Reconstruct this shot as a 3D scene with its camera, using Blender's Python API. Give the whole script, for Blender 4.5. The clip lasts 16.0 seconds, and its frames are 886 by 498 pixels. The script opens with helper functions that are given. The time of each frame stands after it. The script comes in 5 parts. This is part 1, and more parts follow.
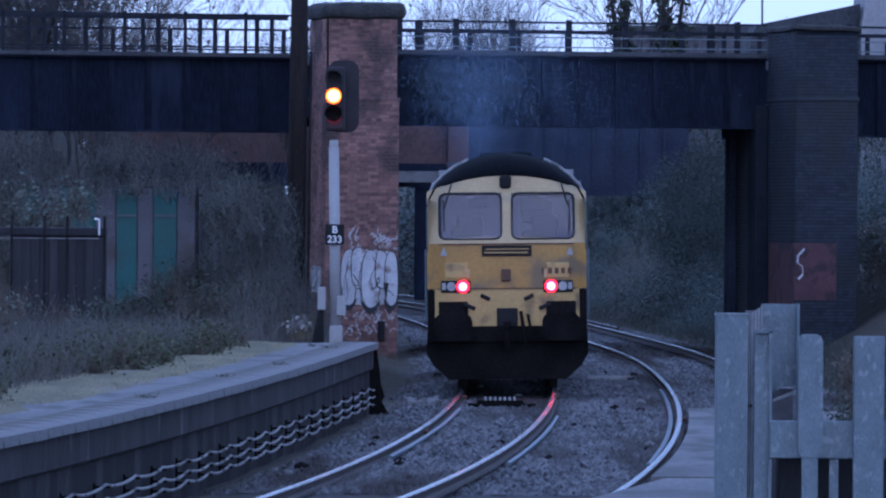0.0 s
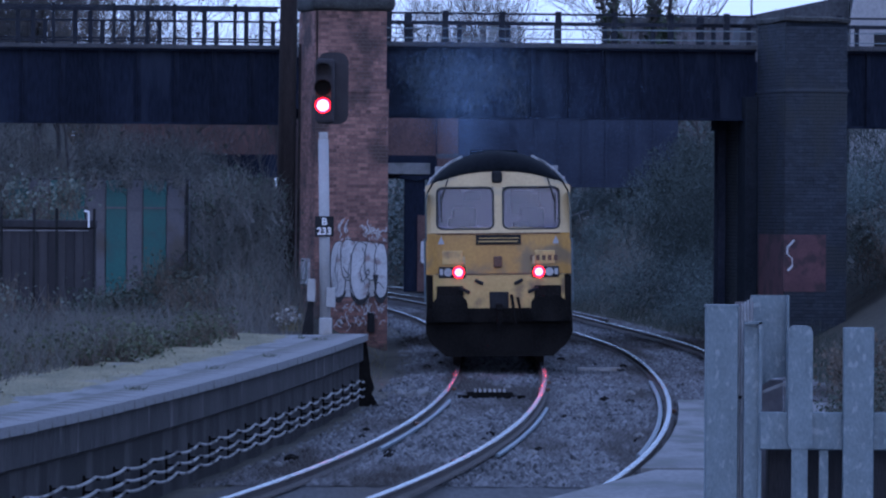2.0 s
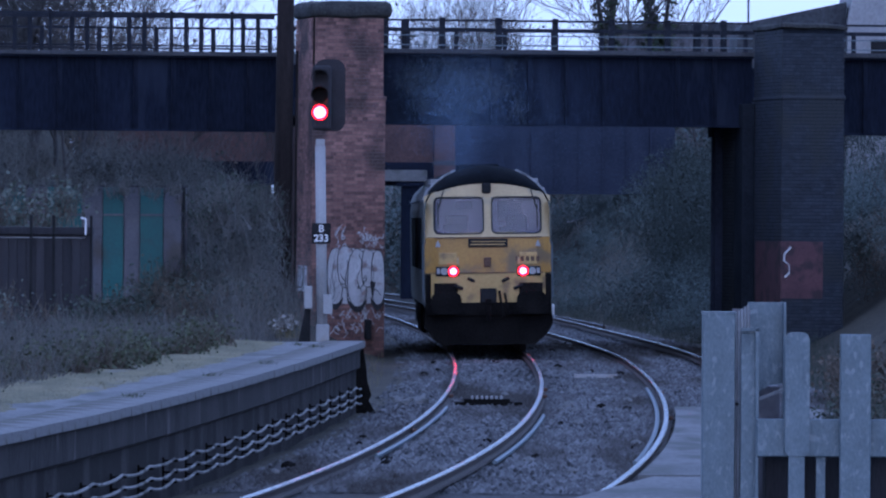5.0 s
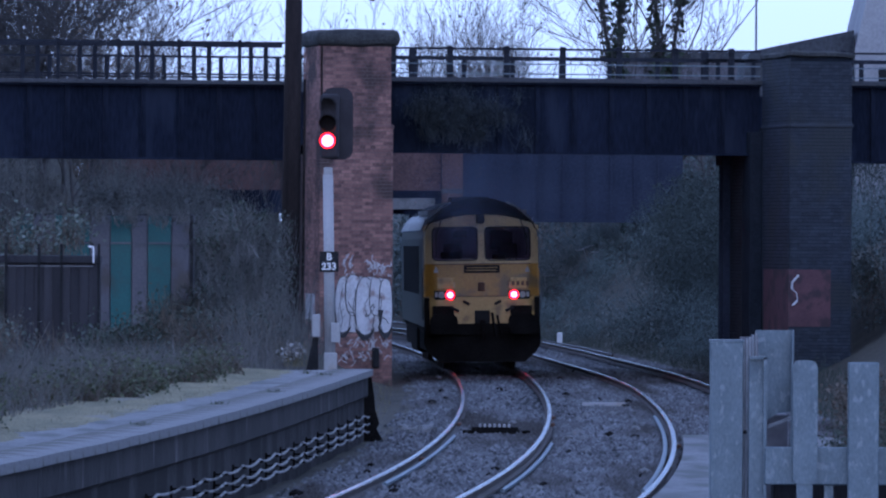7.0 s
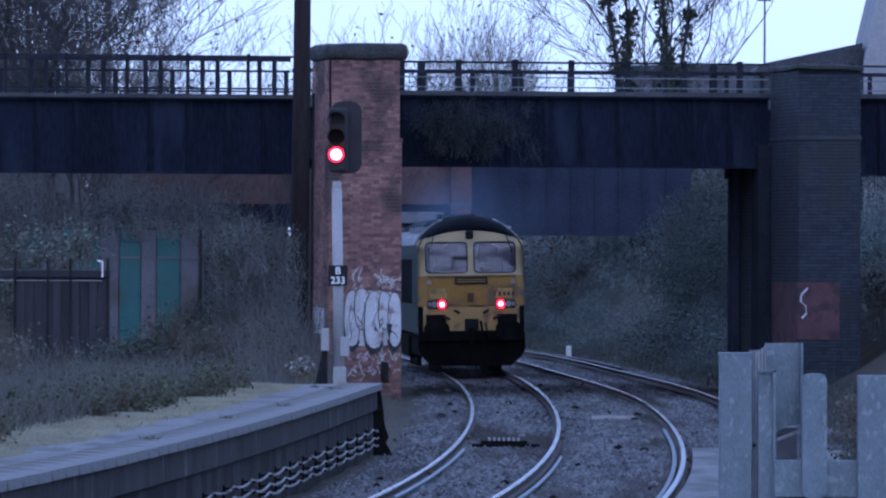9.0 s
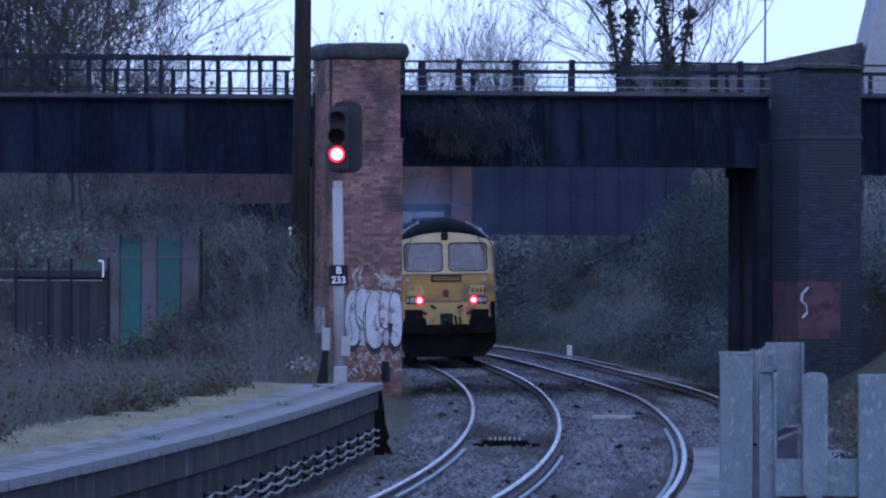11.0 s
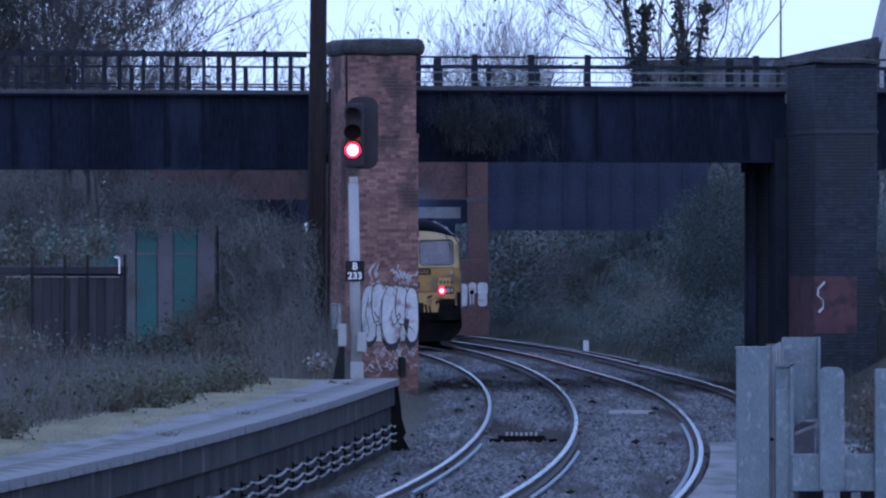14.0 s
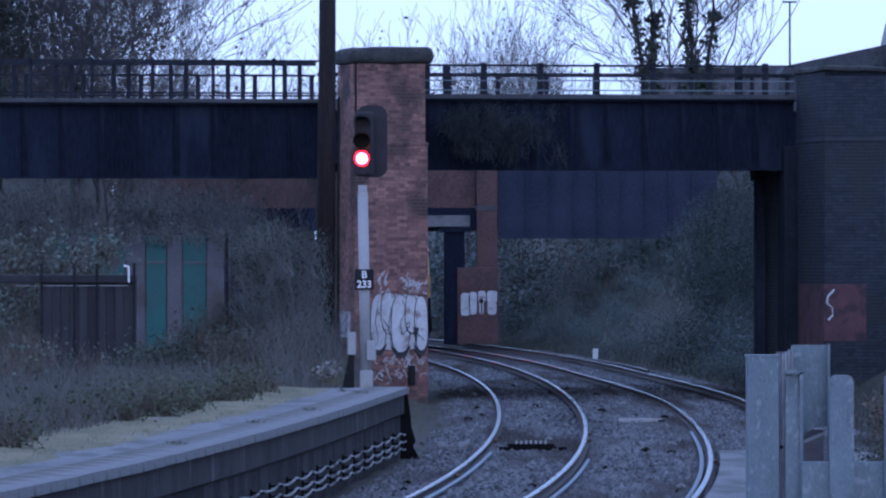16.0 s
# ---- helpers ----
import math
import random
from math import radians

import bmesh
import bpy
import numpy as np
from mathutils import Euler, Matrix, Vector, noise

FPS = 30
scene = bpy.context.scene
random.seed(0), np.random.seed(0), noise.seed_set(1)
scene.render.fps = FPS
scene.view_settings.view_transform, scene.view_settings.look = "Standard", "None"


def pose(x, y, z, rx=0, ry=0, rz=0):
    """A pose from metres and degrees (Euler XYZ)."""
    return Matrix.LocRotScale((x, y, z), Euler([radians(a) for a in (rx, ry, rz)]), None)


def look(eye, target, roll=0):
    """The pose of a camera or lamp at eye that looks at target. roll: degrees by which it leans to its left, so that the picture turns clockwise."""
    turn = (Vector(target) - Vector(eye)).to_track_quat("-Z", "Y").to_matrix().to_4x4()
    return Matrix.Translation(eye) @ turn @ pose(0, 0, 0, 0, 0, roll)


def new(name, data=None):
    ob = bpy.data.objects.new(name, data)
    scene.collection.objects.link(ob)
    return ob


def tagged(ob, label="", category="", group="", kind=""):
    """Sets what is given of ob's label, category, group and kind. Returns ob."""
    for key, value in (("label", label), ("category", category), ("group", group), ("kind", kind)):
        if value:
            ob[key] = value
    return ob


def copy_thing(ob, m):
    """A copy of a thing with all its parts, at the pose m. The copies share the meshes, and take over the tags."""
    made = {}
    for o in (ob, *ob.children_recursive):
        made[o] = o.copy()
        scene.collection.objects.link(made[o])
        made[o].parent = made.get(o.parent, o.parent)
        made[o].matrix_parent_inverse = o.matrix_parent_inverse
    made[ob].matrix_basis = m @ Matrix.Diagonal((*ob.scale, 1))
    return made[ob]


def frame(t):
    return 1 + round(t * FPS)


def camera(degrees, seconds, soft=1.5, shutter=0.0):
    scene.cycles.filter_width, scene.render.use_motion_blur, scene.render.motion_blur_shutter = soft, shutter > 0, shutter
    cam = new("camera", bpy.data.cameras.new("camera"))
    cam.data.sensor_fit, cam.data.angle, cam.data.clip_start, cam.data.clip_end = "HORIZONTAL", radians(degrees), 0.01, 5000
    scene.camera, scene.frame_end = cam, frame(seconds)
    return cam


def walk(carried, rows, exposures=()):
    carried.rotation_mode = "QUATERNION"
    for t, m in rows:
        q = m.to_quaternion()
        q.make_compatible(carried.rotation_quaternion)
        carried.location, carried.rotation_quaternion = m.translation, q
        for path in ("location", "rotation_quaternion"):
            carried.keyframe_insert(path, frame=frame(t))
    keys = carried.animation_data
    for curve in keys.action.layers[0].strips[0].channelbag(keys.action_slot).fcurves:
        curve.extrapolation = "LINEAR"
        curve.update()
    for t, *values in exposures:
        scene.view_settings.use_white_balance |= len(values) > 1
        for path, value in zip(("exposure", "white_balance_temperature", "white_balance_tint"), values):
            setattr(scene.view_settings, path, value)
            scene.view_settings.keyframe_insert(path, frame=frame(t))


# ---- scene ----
# a long-lens view from a station platform, held by hand: the eye stays, the view drifts
EYE = (0, 0, 2.78)
cam = camera(7.063, 16.0, soft=2.2)
VIEW = [  # seconds, degrees up, degrees to the left, lean
    (0.0, -0.2398, -0.1936, 0.43), (0.5, -0.2880, -0.2061, 0.30), (1.0, -0.2293, -0.2480, 0.32),
    (1.5, -0.2346, -0.2777, 0.38), (2.0, -0.3046, -0.2771, 0.36), (2.5, -0.2896, -0.2735, 0.40),
    (3.0, -0.2848, -0.2464, 0.36), (3.5, -0.2372, -0.2420, 0.29), (6.0, -0.2556, -0.3338, 0.38),
    (6.5, -0.1276, -0.3034, 0.33), (7.0, -0.0241, -0.2377, 0.32), (7.5, 0.0033, -0.2234, 0.26),
    (8.0, 0.0861, -0.2005, 0.25), (8.5, 0.0994, -0.1719, 0.23), (9.0, 0.0846, -0.1662, 0.20),
    (11.5, 0.0808, -0.1600, 0.15), (12.0, 0.0699, -0.1439, 0.17), (12.5, 0.0367, -0.1174, 0.08),
    (13.0, 0.1580, -0.0715, 0.07), (13.5, 0.1534, -0.0546, 0.05), (14.0, 0.0457, -0.0319, 0.00),
    (14.5, 0.0406, 0.0000, 0.00), (15.0, 0.0366, 0.0214, 0.04), (15.5, 0.1025, 0.0249, -0.02),
    (16.0, 0.1119, 0.0426, -0.08)]
walk(cam, [(t, pose(*EYE, 90 + up, 0, left) @ pose(0, 0, 0, 0, 0, lean)) for t, up, left, lean in VIEW],
     exposures=[(0.0, -0.11, 4960, 25), (6.0, -0.10, 4960, 25), (8.0, 0.02, 5100, 24), (16.0, 0.02, 5100, 24)])

# ---- dusk sky and a faint wide sun behind cloud ----
world = bpy.data.worlds.new("dusk")
scene.world = world
world.use_nodes = True
sky = world.node_tree.nodes.new("ShaderNodeTexSky")
sky.sky_type, sky.sun_disc = "NISHITA", False
sky.sun_elevation, sky.sun_rotation = radians(20), radians(180)
sky.air_density, sky.dust_density, sky.ozone_density = 1.0, 1.0, 3.0
back = world.node_tree.nodes["Background"]
back.inputs["Strength"].default_value = 1.0
dim = world.node_tree.nodes.new("ShaderNodeVectorMath")     # the clear sky behind the cloud
dim.operation = "SCALE"
dim.inputs["Scale"].default_value = 0.05
veil = world.node_tree.nodes.new("ShaderNodeVectorMath")    # an even blue-grey cloud cover
veil.operation = "ADD"
veil.inputs[1].default_value = (0.57, 0.71, 0.97)
world.node_tree.links.new(sky.outputs["Color"], dim.inputs[0])
world.node_tree.links.new(dim.outputs[0], veil.inputs[0])
world.node_tree.links.new(veil.outputs[0], back.inputs["Color"])
sun = new("sun", bpy.data.lights.new("sun", "SUN"))
sun.data.energy, sun.data.angle, sun.data.color = 0.15, radians(50), (0.95, 0.95, 1.0)
sun.matrix_world = look((0, 0, 0), (0.0, 0.94, -0.34))


# ---- materials ----
def mat(name, low, high, rough=0.8, scale=3.0, fine=40.0, bump=0.3, metal=0.0, amount=0.6, dirt=None, dirt_scale=0.8, dirt_cover=0.5,
        random_by="", stretch=(1, 1, 1), spec=0.5):
    """A surface of two tones at two scales, with an optional stain and relief."""
    m = bpy.data.materials.new(name)
    m.use_nodes = True
    nodes, links = m.node_tree.nodes, m.node_tree.links
    shader = nodes["Principled BSDF"]
    where = nodes.new("ShaderNodeTexCoord")
    turn = nodes.new("ShaderNodeMapping")
    turn.inputs["Scale"].default_value = stretch
    links.new(where.outputs["Object"], turn.inputs["Vector"])

    def cloud(size, detail=4):
        n = nodes.new("ShaderNodeTexNoise")
        n.inputs["Scale"].default_value, n.inputs["Detail"].default_value = size, detail
        links.new(turn.outputs["Vector"], n.inputs["Vector"])
        return n.outputs["Fac"]

    def mix(a, b, fac):
        n = nodes.new("ShaderNodeMix")
        n.data_type = "RGBA"
        for socket, value in ((n.inputs[6], a), (n.inputs[7], b)):
            if isinstance(value, tuple):
                socket.default_value = (*value, 1)
            else:
                links.new(value, socket)
        links.new(fac, n.inputs[0])
        return n.outputs[2]

    def ramp(fac, a, b):
        n = nodes.new("ShaderNodeMapRange")
        n.inputs["From Min"].default_value, n.inputs["From Max"].default_value = a, b
        links.new(fac, n.inputs["Value"])
        return n.outputs["Result"]

    coarse, grain = cloud(scale), cloud(fine)
    add = nodes.new("ShaderNodeMath")
    add.operation = "ADD"
    links.new(coarse, add.inputs[0])
    links.new(grain, add.inputs[1])
    tone = ramp(add.outputs[0], 1 - amount * 0.5, 1 + amount * 0.5)
    if random_by:
        n = nodes.new("ShaderNodeObjectInfo" if random_by == "object" else "ShaderNodeNewGeometry")
        avg = nodes.new("ShaderNodeMath")
        avg.operation = "ADD"
        links.new(n.outputs["Random" if random_by == "object" else "Random Per Island"], avg.inputs[0])
        links.new(tone, avg.inputs[1])
        tone = ramp(avg.outputs[0], 0.2, 1.8)
    colour = mix(low, high, tone)
    if dirt:
        colour = mix(colour, dirt, ramp(cloud(dirt_scale, 6), 0.72 - dirt_cover * 0.5, 0.82 - dirt_cover * 0.5))
    links.new(colour, shader.inputs["Base Color"])
    shader.inputs["Roughness"].default_value, shader.inputs["Metallic"].default_value = rough, metal
    shader.inputs["Specular IOR Level"].default_value = spec
    if bump:
        b = nodes.new("ShaderNodeBump")
        b.inputs["Strength"].default_value, b.inputs["Distance"].default_value = bump, 0.02
        links.new(grain, b.inputs["Height"])
        links.new(b.outputs["Normal"], shader.inputs["Normal"])
    return m


def glow(name, colour, strength):
    m = bpy.data.materials.new(name)
    m.use_nodes = True
    shader = m.node_tree.nodes["Principled BSDF"]
    shader.inputs["Base Color"].default_value = (*colour, 1)
    shader.inputs["Emission Color"].default_value = (*colour, 1)
    shader.inputs["Emission Strength"].default_value = strength
    return m


BALLAST = mat("ballast", (0.015, 0.015, 0.017), (0.062, 0.061, 0.066), 0.95, 0.5, 14, 0.9, dirt=(0.03, 0.025, 0.023), dirt_scale=0.6, dirt_cover=0.5, stretch=(1, 0.08, 1))
STONE = mat("ballast_stone", (0.006, 0.0062, 0.007), (0.225, 0.225, 0.236), 0.9, 0.6, 20, 0, random_by="island", dirt=(0.035, 0.03, 0.027), dirt_scale=0.6, dirt_cover=0.45, stretch=(1, 0.08, 1))
EARTH = mat("earth", (0.02, 0.019, 0.014), (0.07, 0.062, 0.042), 1.0, 0.7, 9, 0.9)
RAIL_SIDE = mat("rusty_rail_side", (0.018, 0.013, 0.012), (0.055, 0.038, 0.031), 0.75, 2, 60, 0.3)
RAIL_TOP = mat("polished_rail_head", (0.17, 0.175, 0.19), (0.42, 0.43, 0.46), 0.27, 2, 50, 0.05, metal=1.0)
CONCRETE = mat("weathered_concrete", (0.11, 0.112, 0.113), (0.225, 0.222, 0.22), 0.9, 0.9, 25, 0.35, dirt=(0.105, 0.107, 0.1), dirt_scale=1.3, dirt_cover=0.42, stretch=(1, 0.3, 1), spec=0.3)
COPING = mat("coping_concrete", (0.15, 0.15, 0.152), (0.25, 0.246, 0.242), 0.85, 1.5, 30, 0.4, dirt=(0.105, 0.1, 0.088), dirt_scale=1.7, dirt_cover=0.45, stretch=(1, 0.5, 1), spec=0.2)
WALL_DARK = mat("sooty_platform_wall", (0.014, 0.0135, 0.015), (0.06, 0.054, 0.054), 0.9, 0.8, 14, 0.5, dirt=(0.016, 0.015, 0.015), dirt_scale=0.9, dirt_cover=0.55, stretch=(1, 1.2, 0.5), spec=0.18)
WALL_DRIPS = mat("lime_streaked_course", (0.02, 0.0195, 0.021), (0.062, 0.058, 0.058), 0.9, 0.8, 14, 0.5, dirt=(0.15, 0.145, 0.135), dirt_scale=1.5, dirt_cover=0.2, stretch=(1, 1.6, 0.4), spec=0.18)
MOSS = mat("moss_and_dead_grass", (0.085, 0.082, 0.042), (0.23, 0.2, 0.11), 1.0, 2.5, 40, 0.9, dirt=(0.17, 0.165, 0.15), dirt_scale=1.4, dirt_cover=0.12, stretch=(1, 0.15, 1))
BRICK = mat("sooty_red_brick", (0.085, 0.05, 0.046), (0.40, 0.215, 0.18), 0.9, 1.4, 35, 0.4, random_by="island", dirt=(0.075, 0.05, 0.047), dirt_scale=0.9, dirt_cover=0.45)
BRICK_ONE = mat("red_brick", (0.085, 0.05, 0.046), (0.40, 0.215, 0.18), 0.9, 1.4, 35, 0.4, random_by="object", dirt=(0.075, 0.05, 0.047), dirt_scale=0.9, dirt_cover=0.45)
MORTAR = mat("mortar", (0.11, 0.085, 0.08), (0.19, 0.15, 0.14), 0.95, 2, 40, 0.3)
BLUE_BRICK = mat("blue_engineering_brick", (0.012, 0.016, 0.024), (0.036, 0.045, 0.062), 0.8, 1.2, 30, 0.4, random_by="island", dirt=(0.026, 0.03, 0.034), dirt_scale=0.7, dirt_cover=0.45)
BLUE_MORTAR = mat("sooty_mortar", (0.011, 0.014, 0.02), (0.027, 0.032, 0.042), 0.95, 1.5, 30, 0.3, spec=0.1)
GIRDER = mat("sooty_girder_paint", (0.004, 0.006, 0.013), (0.015, 0.02, 0.038), 0.75, 0.8, 20, 0.3, dirt=(0.021, 0.027, 0.045), dirt_scale=1.6, dirt_cover=0.3, stretch=(1, 1, 0.2), spec=0.1)
GIRDER_BLUE = mat("blue_grey_girder_paint", (0.021, 0.026, 0.045), (0.044, 0.053, 0.08), 0.8, 0.6, 12, 0.2, spec=0.12)
RAILING = mat("dark_railing_paint", (0.012, 0.014, 0.02), (0.036, 0.039, 0.05), 0.75, 3, 50, 0.2, spec=0.1, dirt=(0.05, 0.05, 0.055), dirt_scale=4, dirt_cover=0.25)
KERB = mat("grey_kerb", (0.035, 0.037, 0.043), (0.085, 0.086, 0.094), 0.9, 1.2, 20, 0.3)
CAP = mat("mossy_capstone", (0.018, 0.02, 0.02), (0.07, 0.07, 0.068), 0.95, 3, 25, 0.8)
WHITE_PAINT = mat("white_spray_paint", (0.42, 0.42, 0.435), (0.66, 0.66, 0.67), 0.8, 2.5, 30, 0.25, dirt=(0.32, 0.25, 0.24), dirt_scale=3.5, dirt_cover=0.3)
BLACK_PAINT = mat("black_spray_paint", (0.02, 0.02, 0.022), (0.05, 0.05, 0.055), 0.8, 4, 40, 0.1)
RED_PAINT = mat("dull_red_paint", (0.072, 0.036, 0.043), (0.125, 0.058, 0.065), 0.85, 1.5, 30, 0.3, dirt=(0.05, 0.032, 0.036), dirt_scale=2.6, dirt_cover=0.42)
POLE = mat("creosoted_timber", (0.012, 0.01, 0.01), (0.036, 0.028, 0.027), 0.9, 3, 30, 0.5, stretch=(3, 3, 0.3), spec=0.12)
POST_GREY = mat("pale_grey_post_paint", (0.27, 0.275, 0.28), (0.40, 0.395, 0.39), 0.6, 1.5, 40, 0.15, dirt=(0.3, 0.28, 0.25), dirt_scale=2.2, dirt_cover=0.3)
BLACK = mat("matt_black", (0.012, 0.012, 0.013), (0.03, 0.03, 0.033), 0.8, 3, 40, 0.1, spec=0.15)
WHITE = mat("white_enamel", (0.7, 0.7, 0.7), (0.82, 0.82, 0.82), 0.5, 4, 40, 0.05)
GALV = mat("galvanised_steel", (0.085, 0.115, 0.135), (0.17, 0.215, 0.245), 0.5, 9, 60, 0.12, metal=0.3, amount=0.8, dirt=(0.2, 0.24, 0.262), dirt_scale=24, dirt_cover=0.3, stretch=(1, 1, 0.6))
YELLOW = mat("warning_yellow_paint", (0.29, 0.148, 0.022), (0.42, 0.222, 0.034), 0.45, 1.1, 20, 0.08, dirt=(0.17, 0.11, 0.045), dirt_scale=1.3, dirt_cover=0.4)
CREAM = mat("pale_yellow_paint", (0.44, 0.325, 0.165), (0.55, 0.415, 0.22), 0.5, 1.5, 20, 0.05, dirt=(0.38, 0.31, 0.19), dirt_scale=2.5, dirt_cover=0.3)
LOCO_GREEN = mat("dark_green_paint", (0.035, 0.055, 0.055), (0.07, 0.092, 0.09), 0.3, 1.2, 15, 0.03, dirt=(0.1, 0.1, 0.098), dirt_scale=1.5, dirt_cover=0.35, stretch=(1, 1, 0.4))
# pale weathered metal, also used to paint highlights on roof edge and flanges
WORN_AND_LIT = mat("weathered_and_highlit_metal", (0.16, 0.17, 0.18), (0.36, 0.37, 0.38), 0.5, 1.2, 12, 0.1, dirt=(0.07, 0.072, 0.075), dirt_scale=1.6, dirt_cover=0.35)
NOSE = mat("pale_warning_yellow", (0.42, 0.27, 0.085), (0.54, 0.365, 0.13), 0.45, 1.1, 20, 0.05, dirt=(0.2, 0.13, 0.06), dirt_scale=1.8, dirt_cover=0.3)
LOCO_ROOF = mat("sooty_roof_paint", (0.004, 0.005, 0.007), (0.012, 0.014, 0.017), 0.9, 1.2, 15, 0.1, spec=0.06)
UNDERFRAME = mat("grimy_underframe", (0.005, 0.0048, 0.005), (0.018, 0.0165, 0.016), 0.9, 2, 25, 0.3, spec=0.06)
RUBBER = mat("black_rubber", (0.015, 0.015, 0.016), (0.035, 0.035, 0.037), 0.7, 4, 40, 0.1)
CAB_INSIDE = mat("pale_cab_lining", (0.3, 0.27, 0.31), (0.44, 0.4, 0.44), 0.8, 2, 20, 0.05)
TEAL = mat("teal_sheet_cladding", (0.006, 0.07, 0.072), (0.015, 0.12, 0.115), 0.5, 1.0, 18, 0.1, dirt=(0.03, 0.06, 0.055), dirt_scale=1.2, dirt_cover=0.35)
GREY_CLAD = mat("grey_sheet_cladding", (0.07, 0.07, 0.085), (0.13, 0.125, 0.14), 0.6, 1.0, 18, 0.1, dirt=(0.07, 0.06, 0.056), dirt_scale=1.2, dirt_cover=0.35)
DARK_BOARD = mat("black_stained_board", (0.012, 0.012, 0.016), (0.05, 0.048, 0.055), 0.85, 2, 30, 0.4, random_by="object", stretch=(4, 4, 0.4))
# bark lifted in tone to carry the haze in front of the far trees
HAZY_BARK = mat("hazed_bare_bark", (0.042, 0.04, 0.042), (0.105, 0.098, 0.095), 0.95, 3, 30, 0.4)
IVY = mat("ivy_leaf", (0.012, 0.022, 0.012), (0.05, 0.075, 0.035), 0.6, 1.5, 12, 0, random_by="island")
BUSH = mat("bramble_leaf", (0.03, 0.041, 0.035), (0.072, 0.09, 0.066), 0.8, 0.6, 8, 0, random_by="island")
PALE_LEAF = mat("pale_bramble_leaf", (0.042, 0.058, 0.046), (0.155, 0.178, 0.145), 0.7, 0.8, 8, 0, random_by="island")
STEM = mat("dead_stem", (0.055, 0.045, 0.035), (0.17, 0.14, 0.11), 0.95, 0.5, 8, 0, random_by="island")
# air haze over the bank is mixed into this leaf colour: paler, bluer, flatter
HAZY_BANK = mat("hazed_embankment_leaf", (0.09, 0.118, 0.118), (0.128, 0.16, 0.152), 0.85, 0.25, 6, 0, random_by="island")
HOLLY = mat("dark_evergreen_leaf", (0.03, 0.042, 0.04), (0.062, 0.08, 0.072), 0.85, 0.25, 6, 0, random_by="island")
IVY_DULL = mat("dull_ivy", (0.032, 0.039, 0.043), (0.058, 0.066, 0.068), 0.9, 0.6, 8, 0, random_by="island", spec=0.1)
CABLE = mat("grey_cable_sheath", (0.17, 0.17, 0.165), (0.34, 0.34, 0.33), 0.8, 1.5, 9, 0.1, dirt=(0.05, 0.047, 0.044), dirt_scale=2.2, dirt_cover=0.45)
SIGNAL_GREY = mat("faded_black_paint", (0.03, 0.028, 0.032), (0.055, 0.05, 0.056), 0.8, 3, 40, 0.1, spec=0.2)
PALE_DEAD = mat("bleached_dead_leaf", (0.17, 0.17, 0.165), (0.4, 0.39, 0.37), 0.9, 0.8, 8, 0, random_by="island")
TUFT = mat("green_grass_tuft", (0.03, 0.04, 0.022), (0.11, 0.125, 0.075), 0.9, 0.6, 8, 0, random_by="island")
WOOD_LEAF = mat("dull_undergrowth_leaf", (0.048, 0.055, 0.052), (0.105, 0.112, 0.1), 0.9, 0.4, 6, 0, random_by="island", spec=0.2)
SCRUB = mat("grey_scrub_stem", (0.066, 0.067, 0.064), (0.19, 0.183, 0.17), 0.95, 0.5, 8, 0, random_by="island")
DRY = mat("dry_grass", (0.09, 0.082, 0.05), (0.24, 0.21, 0.13), 0.95, 0.6, 8, 0, random_by="island")
ROOF = mat("grey_roof_slate", (0.034, 0.038, 0.044), (0.09, 0.095, 0.104), 0.8, 0.8, 9, 0.3, dirt=(0.3, 0.31, 0.32), dirt_scale=2.4, dirt_cover=0.12, spec=0.2)
RENDER_WALL = mat("pale_wall_render", (0.26, 0.26, 0.27), (0.38, 0.38, 0.38), 0.85, 0.6, 14, 0.2)
RUST = mat("rusted_steel", (0.06, 0.035, 0.025), (0.16, 0.085, 0.055), 0.9, 3, 30, 0.3)
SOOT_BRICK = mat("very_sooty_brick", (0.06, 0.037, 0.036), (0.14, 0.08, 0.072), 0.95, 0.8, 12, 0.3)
LAMP_RED = glow("red_lamp", (1.0, 0.022, 0.03), 70)
# coloured glare round the lit lamps, made as glowing rings
RED_HALO = glow("red_lamp_halo", (1.0, 0.008, 0.015), 5.0)
AMBER_HALO = glow("amber_lamp_halo", (1.0, 0.12, 0.005), 5.0)
LAMP_TAIL = glow("red_tail_lamp", (1.0, 0.014, 0.02), 130)
LAMP_AMBER = glow("amber_lamp", (1.0, 0.24, 0.02), 30)
LENS_DARK = mat("unlit_lens", (0.006, 0.004, 0.004), (0.012, 0.008, 0.008), 0.6, 5, 40, 0, spec=0.1)


def glass(name, tint, sheen):
    m = bpy.data.materials.new(name)
    m.use_nodes = True
    nodes, links = m.node_tree.nodes, m.node_tree.links
    nodes.remove(nodes["Principled BSDF"])
    clear, shine, both = nodes.new("ShaderNodeBsdfTransparent"), nodes.new("ShaderNodeBsdfGlossy"), nodes.new("ShaderNodeMixShader")
    clear.inputs["Color"].default_value = (*tint, 1)
    shine.inputs["Roughness"].default_value = 0.04
    both.inputs[0].default_value = sheen
    links.new(clear.outputs[0], both.inputs[1])
    links.new(shine.outputs[0], both.inputs[2])
    links.new(both.outputs[0], nodes["Material Output"].inputs["Surface"])
    return m


GLASS = glass("cab_glass", (0.74, 0.70, 0.78), 0.07)


# ---- mesh helpers ----
def part(name, bm, material, parent=None, label="", smooth=False):
    me = bpy.data.meshes.new(name)
    bm.to_mesh(me)
    bm.free()
    me.materials.append(material)
    if smooth:
        me.polygons.foreach_set("use_smooth", [True] * len(me.polygons))
    ob = new(name, me)
    ob.parent = parent
    return tagged(ob, label) if label else ob


